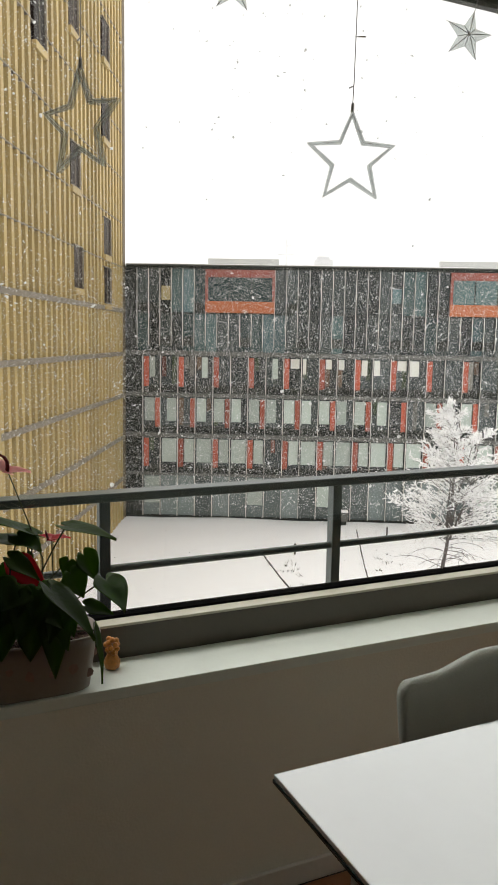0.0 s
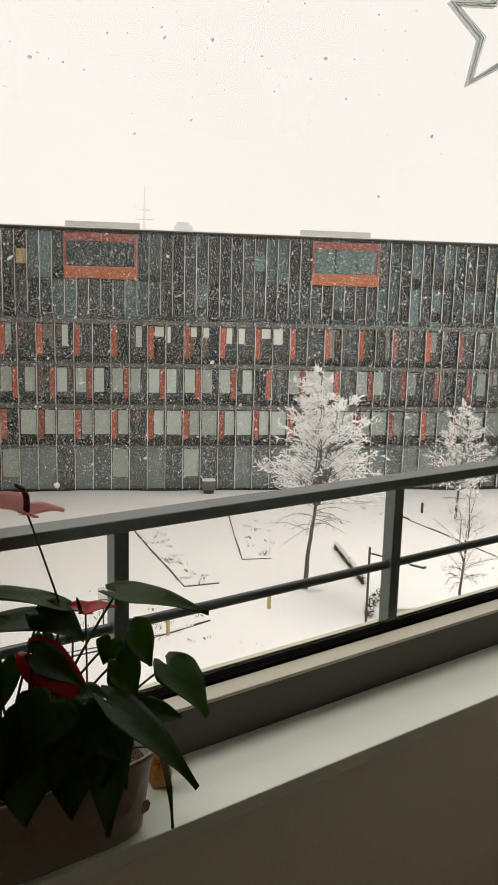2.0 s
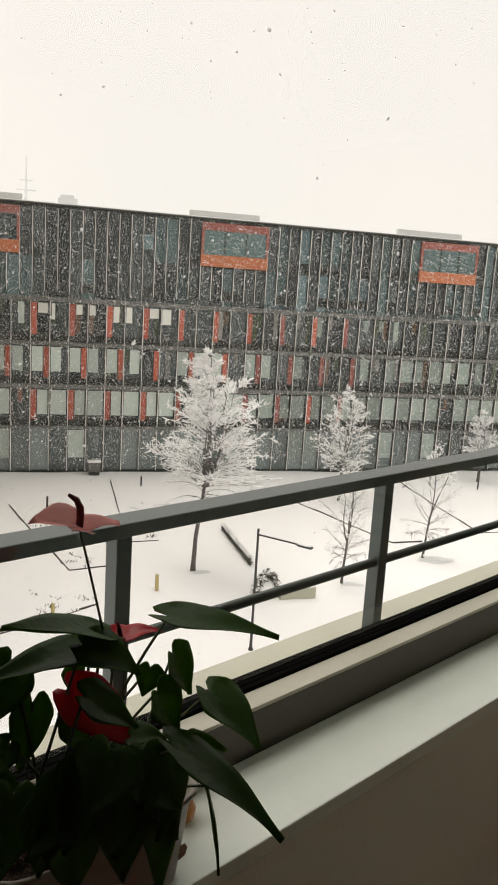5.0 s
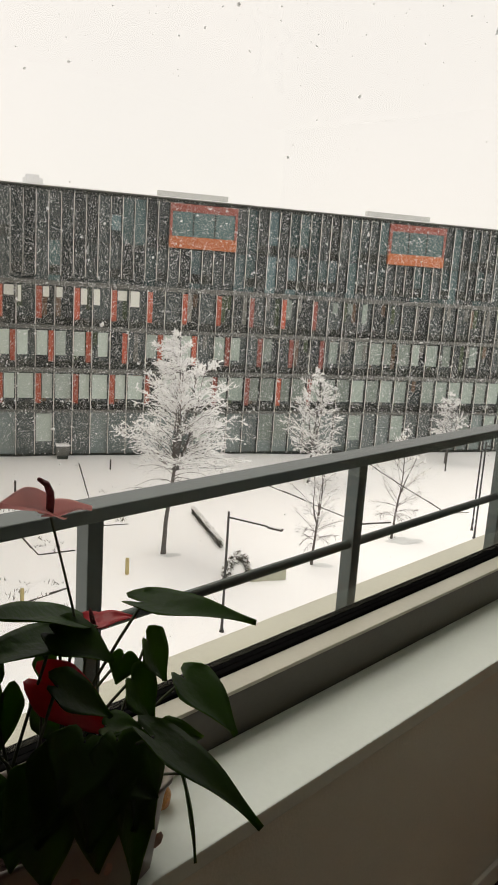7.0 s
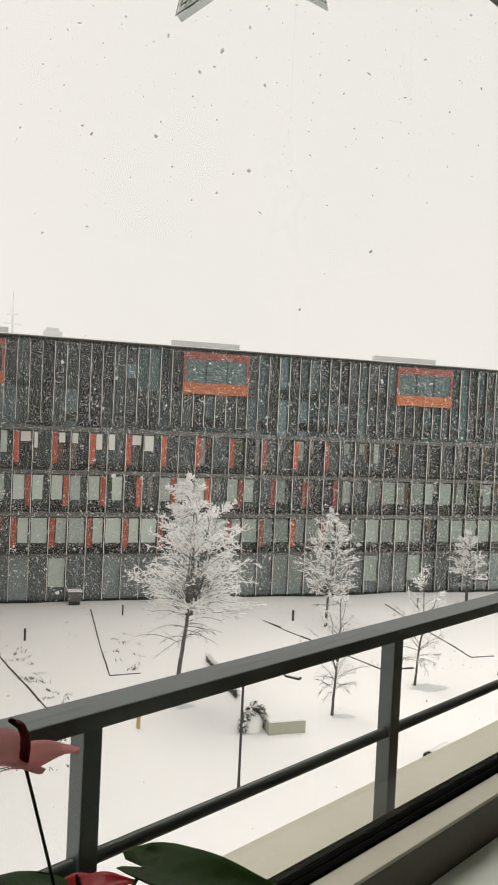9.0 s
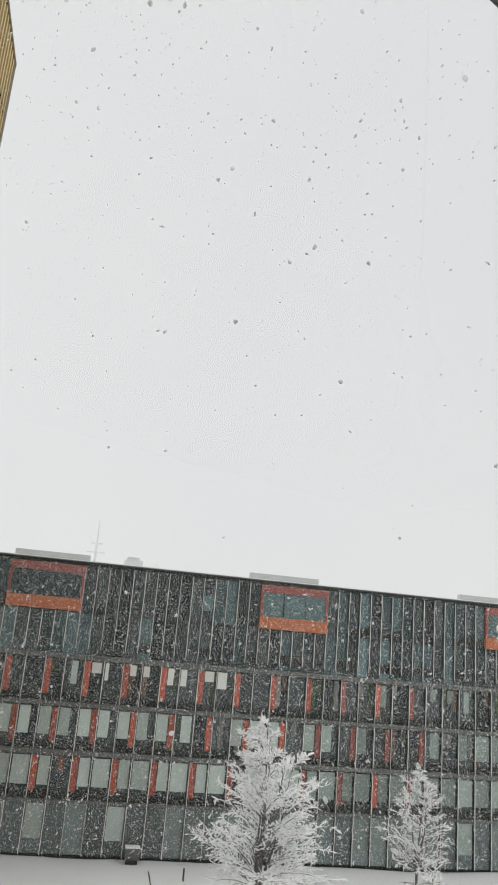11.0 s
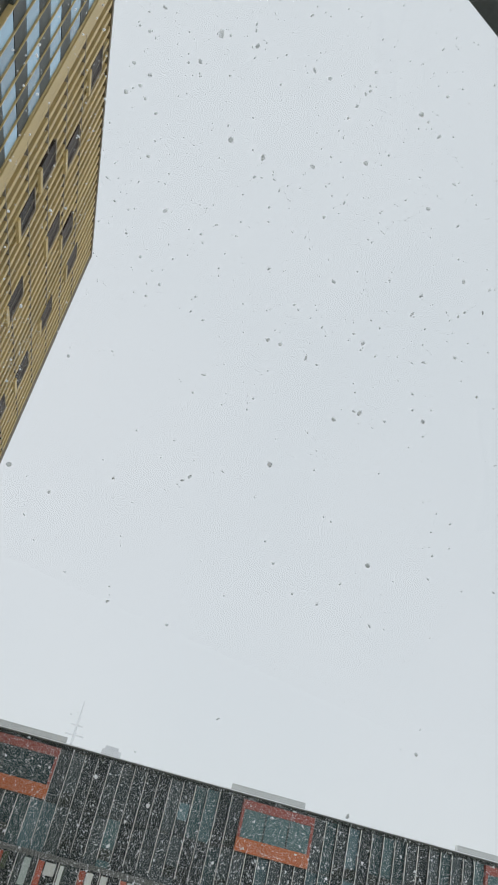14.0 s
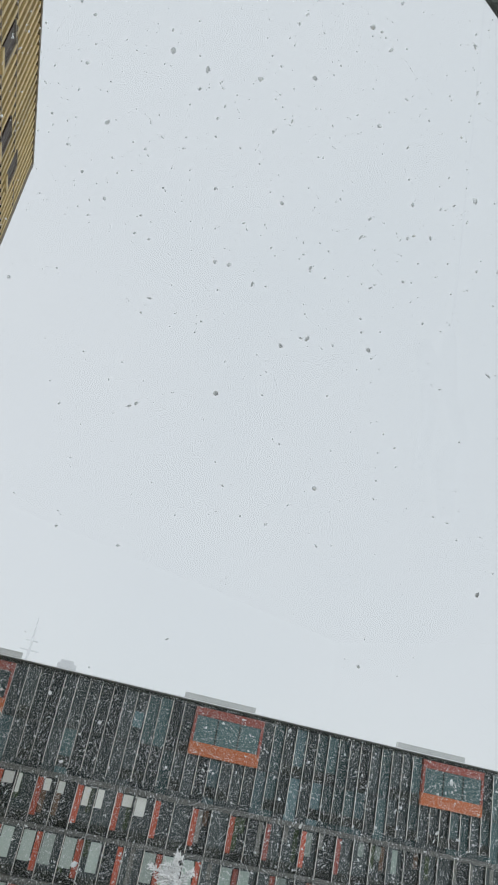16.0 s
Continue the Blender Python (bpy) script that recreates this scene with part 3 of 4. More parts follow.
leg_me = finish(boxed(-0.025, 0.025, -0.025, 0.025, 0.0, 0.695, 0.003), "leg", M_METAL)
for x in (TX0 + 0.13, TX1 - 0.13):
    for y in (TY0 + 0.11, TY1 - 0.11):
        piece("leg", leg_me, table, (x, y, 0))

chair = thing("dining_chair", pose(1.092, -0.56, 0), "grey-green upholstered dining chair tucked under the table", "chair")
bm = bmesh.new()
EDGE, RC = 0.016, 0.035
heights = [0, 0.2, 0.4, 0.6, 0.75, 0.85, 0.9, 0.92, 0.94, 0.955, 0.967, 0.977, 0.986, 0.993, 0.997, 1.0]
across = [-1, -0.995, -0.985, -0.97, -0.95, -0.92, -0.88, -0.8, -0.7, -0.6, -0.5, -0.4, -0.3, -0.2, -0.1, 0]
across += [-q for q in across[-2::-1]]
sheets = []
for face in (-1, 1):
    grid = []
    for s in heights:
        row = []
        for q in across:
            lift = min(1.0, max(0.0, (q + 0.62) / 0.8))
            top = 0.386 + 0.03 * lift * lift * (3 - 2 * lift)
            over_c = max(0.0, RC - (1 - s) * top)
            half = 0.197 + 0.008 * s - (RC - math.sqrt(RC * RC - over_c * over_c))
            d = min((1 - abs(q)) * half, (1 - s) * top, EDGE)
            thick = math.sqrt(max(0.0, EDGE * EDGE - (EDGE - d) ** 2))
            row.append(bm.verts.new((q * half, 0.012 * (1 - q * q) + 0.055 * s + face * thick, 0.42 + s * top)))
        grid.append(row)
    for a, b in zip(grid, grid[1:]):
        for i in range(len(across) - 1):
            bm.faces.new((a[i], a[i + 1], b[i + 1], b[i]))
bmesh.ops.remove_doubles(bm, verts=bm.verts[:], dist=0.0002)
back = part("backrest", bm, M_CHAIR, chair, "grey-green upholstered backrest with rounded corners", smooth=True)
part("seat", boxed(-0.2, 0.2, -0.42, 0.03, 0.41, 0.47, 0.02), M_CHAIR, chair, smooth=True)
leg_me = finish(tube(bmesh.new(), [(0, 0, 0), (0, 0, 0.41)], [0.011, 0.014], 10), "leg", M_METAL)
for x in (-0.17, 0.17):
    for y in (-0.37, 0.0):
        piece("leg", leg_me, chair, (x, y, 0))

# ---- snow-covered ground, one sheet to the horizon ----
def rise(u, v):
    s = min(1, max(0, (v - 44) / 14))
    near = 1 if -45 < u < 85 and 2 < v < 62 else 0
    return GROUND + 0.36 * s * s * (3 - 2 * s) + near * (0.16 * noise.noise(Vector((u * 0.13, v * 0.13, 0))) + 0.06 * noise.noise(Vector((u * 0.6, v * 0.6, 5))) - 0.05)


us = [-1500, -600, -250, -120, -70] + [-45 + 1.3 * k for k in range(101)] + [110, 180, 350, 800, 1800]
vs = [-600, -200, -60, -20] + [2 + 1.2 * k for k in range(52)] + [70, 95, 150, 300, 700, 2000]
verts = [O(u, v, rise(u, v)) for v in vs for u in us]
W = len(us)
faces = [(j * W + i, j * W + i + 1, (j + 1) * W + i + 1, (j + 1) * W + i) for j in range(len(vs) - 1) for i in range(W - 1)]
me = bpy.data.meshes.new("ground")
me.from_pydata(verts, [], faces)
me.materials.append(M_SNOW)
for p in me.polygons:
    p.use_smooth = True
tagged(new("ground", me), "deep fresh snow over the whole square", "ground", kind="structure")

# ---- the office block across the square ----
BASE = -12.97
office = thing("office_building", turned(0, 60, BASE), "long dark glass office block with orange panels", "office building")
U0, U1 = -11.87, 78.0
LOW, UP = 1.404, 0.906
rng = random.Random(4)


def zr(z):
    return z - BASE


part("core", boxed(-14, U1, 0.3, 17, -0.6, zr(7.0)), M_SPANDREL, office, "dark core wall")
part("parapet", boxed(U0, U1, -0.1, 0.6, zr(6.86), zr(7.06), 0.02), M_SPANDREL, office, "dark roof edge")
part("coping", boxed(U0, U1, -0.14, 0.62, zr(7.062), zr(7.146), 0.015), M_BAND, office, "thin grey coping on the roof edge")
part("roof_snow", boxed(U0, U1, 0.0, 17, zr(7.15), zr(7.22), 0.03), M_SNOW, office, "snow on the flat roof")
for z0, z1 in ((0.066, 0.4), (-3.22, -2.93), (-6.505, -6.18), (-9.62, -9.42)):
    part("slab_band", boxed(U0, U1, -0.1, 0.3, zr(z0), zr(z1), 0.02), M_BAND, office, "grey horizontal slab band")
part("transom", boxed(U0, U1, 0.06, 0.3, zr(3.36), zr(3.44), 0.01), M_SPANDREL, office)


def mullion(half, front, back, z0, z1):
    """A dark fin with a pale metal cap on its outer edge."""
    bm = box(bmesh.new(), -half, half, front, front + 0.035, z0, z1)
    box(bm, -half * 0.6, half * 0.6, front + 0.036, back, z0, z1)
    me = finish(bm, "mullion", M_MULLION)
    me.materials.append(M_SPANDREL)
    for p in me.polygons[6:]:
        p.material_index = 1
    return me


ROWS = {0: (-12.95, -9.62), 1: (-9.42, -6.505), 2: (-6.18, -3.22), 3: (-2.93, 0.066)}
pane_lo = {r: finish(boxed(0.03, LOW - 0.03, 0.2, 0.28, zr(z0) + 0.01, zr(z1) - 0.01), "window", M_GLASSGREY if r == 0 else M_GLASSDARK) for r, (z0, z1) in ROWS.items()}
mull_lo = {r: mullion(0.026, -0.14, 0.2, zr(z0), zr(z1)) for r, (z0, z1) in ROWS.items()}
span_lo = {r: finish(boxed(0.04, LOW - 0.04, 0.12, 0.19, zr(z0) + 0.02, zr(z0) + 0.62), "spandrel", M_SPANDREL) for r, (z0, z1) in ROWS.items()}
red_me = {(r, s, m.name): finish(boxed(*((0.05, 0.45) if s else (LOW - 0.42, LOW - 0.05)), 0.02, 0.18, zr(z0) + 0.5, zr(z1) - 0.12), "side_panel", m) for r, (z0, z1) in ROWS.items() for s in (0, 1) for m in (M_RED, M_DULLRED)}
blinds = {}


def blind(r, x0, x1, low, material):
    key = (r, round(x0, 2), round(x1, 2), low, material.name)
    if key not in blinds:
        z0, z1 = ROWS[r]
        blinds[key] = finish(boxed(x0, x1, 0.13, 0.185, zr(z1) - 0.14 - low, zr(z1) - 0.14), "blind", material)
    return blinds[key]


M_CURTAINS = [mat("curtain_" + n, c, 0.85, vary=0.3, scale=2, fine=12, bump=0.2, per_object=0.5) for n, c in (("green", (0.06, 0.085, 0.045)), ("brown", (0.15, 0.095, 0.06)), ("grey", (0.19, 0.19, 0.17)), ("rust", (0.16, 0.06, 0.04)))]
curtains = {}


def curtain(r, x, low, m):
    """A hanging behind the glass: which storey, how far along the bay, how deep it hangs."""
    if (r, x, low, m) not in curtains:
        z1 = zr(ROWS[r][1]) - 0.1
        curtains[(r, x, low, m)] = finish(boxed(x, x + 0.34, 0.15, 0.195, z1 - low, z1), "curtain", M_CURTAINS[m])
    return curtains[(r, x, low, m)]


k0 = -7
for k in range(k0, 57):
    u = -2.08 + LOW * k
    if u < U0:
        continue
    pale = M_BLIND if u < 17 else M_BLINDDULL
    for r in range(4):
        piece("mullion", mull_lo[r], office, (u, 0, 0))
        w = piece("window", pane_lo[r], office, (u, 0, 0))
        if r == 0:
            if rng.random() < 0.25:
                piece("blind", blind(0, 0.1, 1.3, 2.2, pale), w)
            continue
        piece("spandrel", span_lo[r], w)
        for x in (0.1, 0.5, 0.92):
            if rng.random() < 0.36:
                piece("curtain", curtain(r, x, rng.choice((1.0, 1.6, 2.2)), rng.choice((0, 0, 1, 2, 3) if u < 14 else (0, 1, 2, 2))), w)
        even = k % 2 == 0
        coloured = u < 28.5
        tint = M_RED.name if u < 16 or rng.random() < 0.2 else M_DULLRED.name
        left = right = 0.0
        if coloured and r in (1, 3) and even:
            piece("side_panel", red_me[(r, 1, tint)], w)
            left = 0.42
        if coloured and r == 2 and even:
            piece("side_panel", red_me[(r, 0, tint)], w)
            right = 0.4
        if r == 1 and rng.random() < 0.86:
            piece("blind", blind(1, 0.12 + left, LOW - 0.12 - right, 1.9, pale), w)
        elif r == 2 and rng.random() < 0.62:
            a = 0.1 if even else rng.choice((0.1, 0.5))
            piece("blind", blind(2, a, LOW - 0.1 - right if even else a + 0.75, 1.85, pale), w)
        elif r == 3:
            if -1 < u < 12 and rng.random() < 0.9:
                a = 0.12 + left
                piece("blind", blind(3, a, a + rng.choice((0.25, 0.45, 0.7)), rng.choice((0.75, 0.9, 1.2)), M_WHITELIT), w)
            elif rng.random() < 0.25:
                piece("blind", blind(3, 0.5, 0.95, rng.choice((0.9, 1.6)), pale), w)
# upper double storey
up_pane = {}
for tone, material in (("dark", M_GLASSDARK), ("teal", M_GLASSTEAL), ("amber", M_YELLOW), ("pale", M_GLASSPALE)):
    for s, (z0, z1) in enumerate(((0.4, 3.36), (3.44, 6.84))):
        up_pane[(tone, s)] = finish(boxed(0.02, UP - 0.02, 0.16, 0.28, zr(z0) + 0.01, zr(z1) - 0.01), "upper_window", material)
cill = {s: finish(boxed(0.05, UP - 0.05, 0.1, 0.155, zr(z) + 0.02, zr(z) + 0.75), "cill_panel", M_SPANDREL) for s, z in ((0, 0.8), (1, 3.46))}
lit = {t: finish(boxed(0.1, UP - 0.1, 0.1, 0.15, zr(4.4), zr(5.5)), "lit_blind", m) for t, m in (("amber", M_YELLOW), ("white", M_GLASSPALE))}
mull_up = mullion(0.023, -0.12, 0.16, zr(0.8), zr(6.84))
mull_half = mullion(0.023, -0.12, 0.16, zr(0.8), zr(3.4))
PANELS = (-5.56, 13.47, 32.48, 51.5)
for k in range(-13, 86):
    u = -0.1 + UP * k
    if u < U0 or u > U1 - 1:
        continue
    inside = any(a - 0.1 < u + 0.01 < a + 5.2 for a in PANELS)
    edge = any(abs(u - a) < 0.2 for a in PANELS)
    piece("mullion", mull_half if inside and not edge else mull_up, office, (u, 0, 0))
    for s in (0, 1):
        teal = 0.55 if u < 0.5 and u > -9 else 0.1 if u < 13.6 else 0.5 if s else 0.4
        tone = "teal" if rng.random() < teal else "dark"
        if rng.random() < (0.5 if s and 18.8 < u < 24 or s and -7.6 < u < -5.6 else 0.3 if -4 < u < 0 or 14 < u < 25 else 0.03):
            tone = "pale"
        w = piece("upper_window", up_pane[(tone, s)], office, (u, 0, 0))
        if rng.random() < 0.3:
            piece("cill_panel", cill[s], w)
        if s and k in (10, -10):
            piece("lit_blind", lit["white" if k == 10 else "amber"], w)
for a in PANELS:
    bx = piece("window_box", finish(boxed(a + 0.22, a + 5.25, -0.1, 0.1, zr(4.35), zr(6.2)), "window_box", M_GLASSTEAL), office)
    part("orange_strip", boxed(a, a + 5.45, -0.2, 0.1, zr(3.452), zr(4.35), 0.02), M_ORANGE, bx, "bright orange panel strip")
    part("red_strip", boxed(a, a + 5.45, -0.2, 0.1, zr(6.2), zr(6.793), 0.02), M_DULLRED, bx, "dull red panel strip")
    for x in (a, a + 5.25):
        part("red_side", boxed(x, x + 0.2, -0.2, 0.1, zr(4.36), zr(6.19)), M_DULLRED, bx)
    for x in (a + 1.85, a + 3.6):
        part("box_mullion", boxed(x, x + 0.07, -0.16, -0.1, zr(4.3), zr(6.2)), M_SPANDREL, bx)
for a, b in ((-6.29, 0.065), (14.31, 20.75), (34.71, 41.585), (55.1, 61.9)):
    box_me = boxed(a, b, 9.0, 9.5, zr(6.9), zr(8.46), 0.03)
    pb = part("plant_housing", box_me, M_ROOFBOX, office, "pale clad rooftop plant housing")
    part("housing_snow", boxed(a, b, 9.0, 9.5, zr(8.465), zr(8.55), 0.02), M_ROOFBOX, pb)
unit = part("air_unit", boxed(5.1, 6.1, -1.1, -0.5, 0.12, 0.85, 0.05), M_BAND, office, "dark grey cabinet at the wall's foot")
part("snow_cap", boxed(5.08, 6.12, -1.12, -0.48, 0.852, 0.98, 0.04), M_FROST, unit)
part("plinth", boxed(5.2, 6.0, -1.0, -0.6, -0.2, 0.118), M_SPANDREL, unit)

# ---- the ochre tower ----
UT = -11.984
TOP = 48.98
tower = thing("tower_block", turned(UT, 60, BASE), "tall ochre ribbed tower with scattered windows", "tower block")
tz = TOP - BASE
# wall behind the ribs is a darkened ochre: gap shade put into its colour
part("wall", boxed(-14, -0.4, -28.4, 0.15, -0.8, tz - 0.1), M_OCHRE, tower, "ochre clad wall, darkened in colour as shade between the ribs")
part("roof_edge", boxed(-14, 0.06, -28.4, 0.2, tz - 0.1, tz + 0.25, 0.02), M_OCHRE, tower)
part("corner_strip", boxed(-0.25, 0.12, -28.5, -27.6, -0.8, tz + 0.2, 0.03), M_RIB, tower, "light ochre corner strip")
part("end_strip", boxed(-0.2, 0.03, -0.7, 0.18, -0.8, tz - 0.1, 0.02), M_OCHRE, tower)
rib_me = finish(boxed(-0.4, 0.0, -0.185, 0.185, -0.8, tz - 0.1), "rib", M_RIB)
groove_me = finish(boxed(-0.41, -0.3, -0.06, 0.06, -0.8, tz - 0.1), "groove_bar", M_TBAND)
v = -27.1
while v < -0.8:
    piece("rib", rib_me, tower, (0, v, 0))
    piece("groove_bar", groove_me, tower, (0, v + 0.485, 0))
    v += 0.97
for k in range(-3, 14):
    z = 0.135 + 3.33 * k
    if z < 5:
        part("floor_band", boxed(-0.4, 0.05, -27.6, 0.18, zr(z) - 0.16, zr(z) + 0.16, 0.02), M_TBAND, tower, "brown-grey floor band")
    else:
        part("joint", boxed(-0.4, 0.012, -27.6, 0.0, zr(z) - 0.035, zr(z) + 0.035), M_TBAND, tower)
TW = ((39.3, 17.2), (45.7, 20.3), (53.8, 21.4), (53.7, 16.2), (45.7, 11.5), (54.0, 8.4), (46.2, 5.6), (54.0, 5.0), (37.9, 33.0), (44.7, 37.8), (53.3, 42.6),
      (43.6, 30.6), (53.5, 31.2), (37.3, 36.7), (36.9, 45.9), (45.5, 26.0), (53.0, 36.5), (48.0, 41.0), (38.2, 24.5), (52.5, 26.5), (40.0, 41.5))
for vv, z in TW:
    w = piece("window", finish(boxed(-0.19, 0.02, -0.85, 0.85, -1.25, 1.25), "window", M_TGLASS), tower, (0, vv - 60, zr(z)))
    part("frame_head", boxed(-0.1, 0.1, -0.95, 0.95, 1.25, 1.33), M_TBAND, w)
    part("reveal", boxed(-0.1, 0.12, 0.85, 0.97, -1.25, 1.25), M_TBAND, w)
    part("window_sill", boxed(-0.1, 0.16, -0.95, 0.95, -1.65, -1.25, 0.03), M_RIB, w, "pale ochre sill panel")
    part("window_bar", boxed(0.02, 0.05, -0.03, 0.03, -1.25, 1.25), M_TBAND, w)
# glazed side of the tower, nearer to the flat
glaz = thing("glazed_block", turned(UT, 60, BASE), "glass curtain wall block beside the ochre tower, sky reflection painted blue", "office building")
part("wall", boxed(-14, -0.25, -37, -28.53, -0.8, tz), M_SPANDREL, glaz)
# pane colour carries a blue sky reflection as well as the glass
gpane = finish(boxed(-0.24, -0.04, -0.55, 0.55, 0.05, 1.75), "window", M_TBLUE)
gfin = finish(boxed(-0.24, 0.05, -0.03, 0.03, -0.8, tz), "fin", M_RIB)
for j in range(19):
    part("floor_band", boxed(-0.24, -0.02, -37, -28.55, 3.33 * j + 1.8, 3.33 * j + 3.3), M_SPANDREL, glaz)
    for i in range(6):
        piece("window", gpane, glaz, (0, -29.25 - 1.25 * i, 3.33 * j))
for i in range(7):
    piece("fin", gfin, glaz, (0, -28.65 - 1.25 * i, 0))

# ---- far shapes in the falling snow, haze painted into their pale colour ----
mast = thing("far_mast", turned(0.6, 150, GROUND), "steel mast far off, snow haze painted into its pale grey", "mast")
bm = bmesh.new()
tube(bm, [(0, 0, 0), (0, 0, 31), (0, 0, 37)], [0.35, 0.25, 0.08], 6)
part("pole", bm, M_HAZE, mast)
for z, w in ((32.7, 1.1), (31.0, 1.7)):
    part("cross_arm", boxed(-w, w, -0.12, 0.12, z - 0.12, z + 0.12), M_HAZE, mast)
far = thing("far_house", turned(6.4, 120, GROUND), "far house top behind the roof, haze painted into its colour", "house")
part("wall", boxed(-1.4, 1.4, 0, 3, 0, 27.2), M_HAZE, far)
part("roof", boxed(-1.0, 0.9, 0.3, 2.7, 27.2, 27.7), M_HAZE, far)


# ---- trees: dark limbs, side branches and short twigs with lumps of snow on them ----
def tree(u, v, h, crown_r, crown_base, label, seed, limbs, lean=0.0, sides=8, twigs=6, snowy=0.7, r0=0.13, leaders=3, fork=0.4, steep=0.6, skirt=9):
    rg = random.Random(seed)
    t = thing("snowy_tree", turned(u, v, rise(u, v) - 0.1), label, "tree", "young trees on the square")
    bark, snow = bmesh.new(), bmesh.new()

    def jitter(a):
        return Vector((rg.uniform(-a, a), rg.uniform(-a, a), rg.uniform(-a, a)))

    def stem(z):
        return Vector((lean * z + 0.06 * math.sin(0.7 * z + seed), 0.06 * math.sin(0.9 * z), z))

    def grow(p, d, length, steps, bend, wild):
        pts = [p.copy()]
        for _ in range(steps):
            d = (d.normalized() + Vector((0, 0, bend)) + jitter(wild)).normalized()
            p = p + d * length / steps
            pts.append(p.copy())
        return pts

    def twig(p, d, length):
        pts = grow(p, d, length, 2, -0.12, 0.3)
        tube(bark, pts, [0.005, 0.004, 0.002], 3, False)
        if rg.random() < snowy:
            lump = rg.uniform(0.014, 0.027)
            a, b, c = (q + Vector((0, 0, lump * 0.5)) for q in pts)
            m = a.lerp(c, rg.uniform(0.3, 0.7)) + Vector((0, 0, rg.uniform(0.0, 0.02)))
            tube(snow, [a, a.lerp(m, 0.5) + jitter(0.012), m, b.lerp(c, 0.6), c], [lump * 0.5, lump, lump * rg.uniform(1.0, 1.6), lump * rg.uniform(0.6, 1.1), lump * 0.3], 4, False)

    def branch(p, d, length, r):
        pts = grow(p, d, length, 4, -0.05, 0.22)
        tube(bark, pts, [r, r * 0.8, r * 0.62, r * 0.45, r * 0.25], 4, False)
        if rg.random() < snowy:
            w = rg.uniform(0.014, 0.026)
            tube(snow, [q + Vector((0, 0, r * 0.5 + w * 0.5)) + jitter(0.01) for q in pts], [w * 0.5, w, w * rg.uniform(0.7, 1.5), w * rg.uniform(0.7, 1.3), w * 0.4], 4, False)
        for k in range(twigs):
            f = rg.uniform(0.2, 1.0) * 4
            q = pts[min(3, int(f))].lerp(pts[min(3, int(f)) + 1], f % 1.0)
            along = (pts[min(3, int(f)) + 1] - pts[min(3, int(f))]).normalized()
            twig(q, along + jitter(0.9) + Vector((0, 0, 0.15)), rg.uniform(0.14, 0.34) * (0.7 + 0.1 * crown_r))

    def limb(p, d, length, r, bend):
        pts = grow(p, d, length, 7, bend, 0.13)
        tube(bark, pts, [r * (1 - 0.82 * i / 7) + 0.003 for i in range(8)], 5)
        if rg.random() < snowy:
            tube(snow, [q + Vector((0, 0, r * 0.6 + 0.012)) for q in pts[1:]], [r * 0.45 + rg.uniform(0.006, 0.016) for _ in range(6)] + [0.006], 4, False)
        for k in range(sides):
            f = (0.22 + 0.78 * (k + rg.random()) / sides) * 7
            i = min(6, int(f))
            q = pts[i].lerp(pts[i + 1], min(1.0, f - i))
            along = (pts[i + 1] - pts[i]).normalized()
            across = along.cross(Vector((0, 0, 1))).normalized() * (1 if k % 2 else -1)
            branch(q, along * 0.75 + across * rg.uniform(0.35, 0.95) + Vector((0, 0, rg.uniform(-0.15, 0.5))), length * (0.5 - 0.26 * f / 7) * rg.uniform(0.7, 1.25), max(0.006, r * 0.4))

    zf = fork * h
    tube(bark, [stem(zf * i / 8) + (jitter(0.015) if i else Vector()) for i in range(9)], [r0 * (1.35 if i == 0 else 1.08 - 0.05 * i) for i in range(9)], 9)
    axes = []
    for k in range(leaders):
        a = 2 * math.pi * k / leaders + 0.5 * rg.random() + seed
        reach = crown_r * (0.08 if k == 0 else rg.uniform(0.24, 0.4))
        top = h * (0.97 if k == 0 else rg.uniform(0.74, 0.88))
        wob, pts = rg.random() * 6, []
        for i in range(11):
            f = i / 10
            out = reach * f ** 0.75
            pts.append(stem(zf) + Vector((lean * 0.75 * (top - zf) * f + out * math.cos(a) + 0.14 * math.sin(5 * f + wob) * f, out * math.sin(a) + 0.12 * math.cos(6 * f + wob) * f, (top - zf) * f)))
        tube(bark, pts, [r0 * 0.52 * (1 - 0.9 * i / 10) + 0.005 for i in range(11)], 7)
        axes.append(pts)
        for i in range(4, 10):
            branch(pts[i], Vector((rg.uniform(-1, 1), rg.uniform(-1, 1), 0.9)), crown_r * rg.uniform(0.12, 0.24), 0.008)
    low = [stem(crown_base + (zf - crown_base) * i / 4) for i in range(5)]
    for i in range(limbs):
        f = (i + rg.random()) / limbs
        z = crown_base + (h * 0.95 - crown_base) * f ** 1.15
        start = z - 0.35 * crown_r * (1 - f) * steep
        path = low if start < zf else rg.choice([p for p in axes if p[-1].z > start] or [axes[0]])
        j = min(range(len(path)), key=lambda q: abs(path[q].z - start))
        p0 = path[j].lerp(path[max(0, j - 1)], rg.random())
        width = crown_r * (min(1.0, 0.66 + 1.5 * f) * (1 - f) ** 0.5 + 0.05) * rg.uniform(0.66, 1.06)
        a = i * 2.399 + rg.uniform(-0.4, 0.4)
        off = p0 - stem(p0.z)
        if off.length > 0.25 and rg.random() < 0.7:
            a = math.atan2(off.y, off.x) + rg.uniform(-1.3, 1.3)
        width = max(0.3, width - 0.7 * off.length)
        up = steep * (0.7 + 0.7 * f + rg.uniform(-0.2, 0.3))
        limb(p0, Vector((math.cos(a), math.sin(a), up)), width * math.sqrt(1 + 0.6 * up * up), max(0.012, r0 * 0.24 * (1 - 0.6 * f)), -0.05)
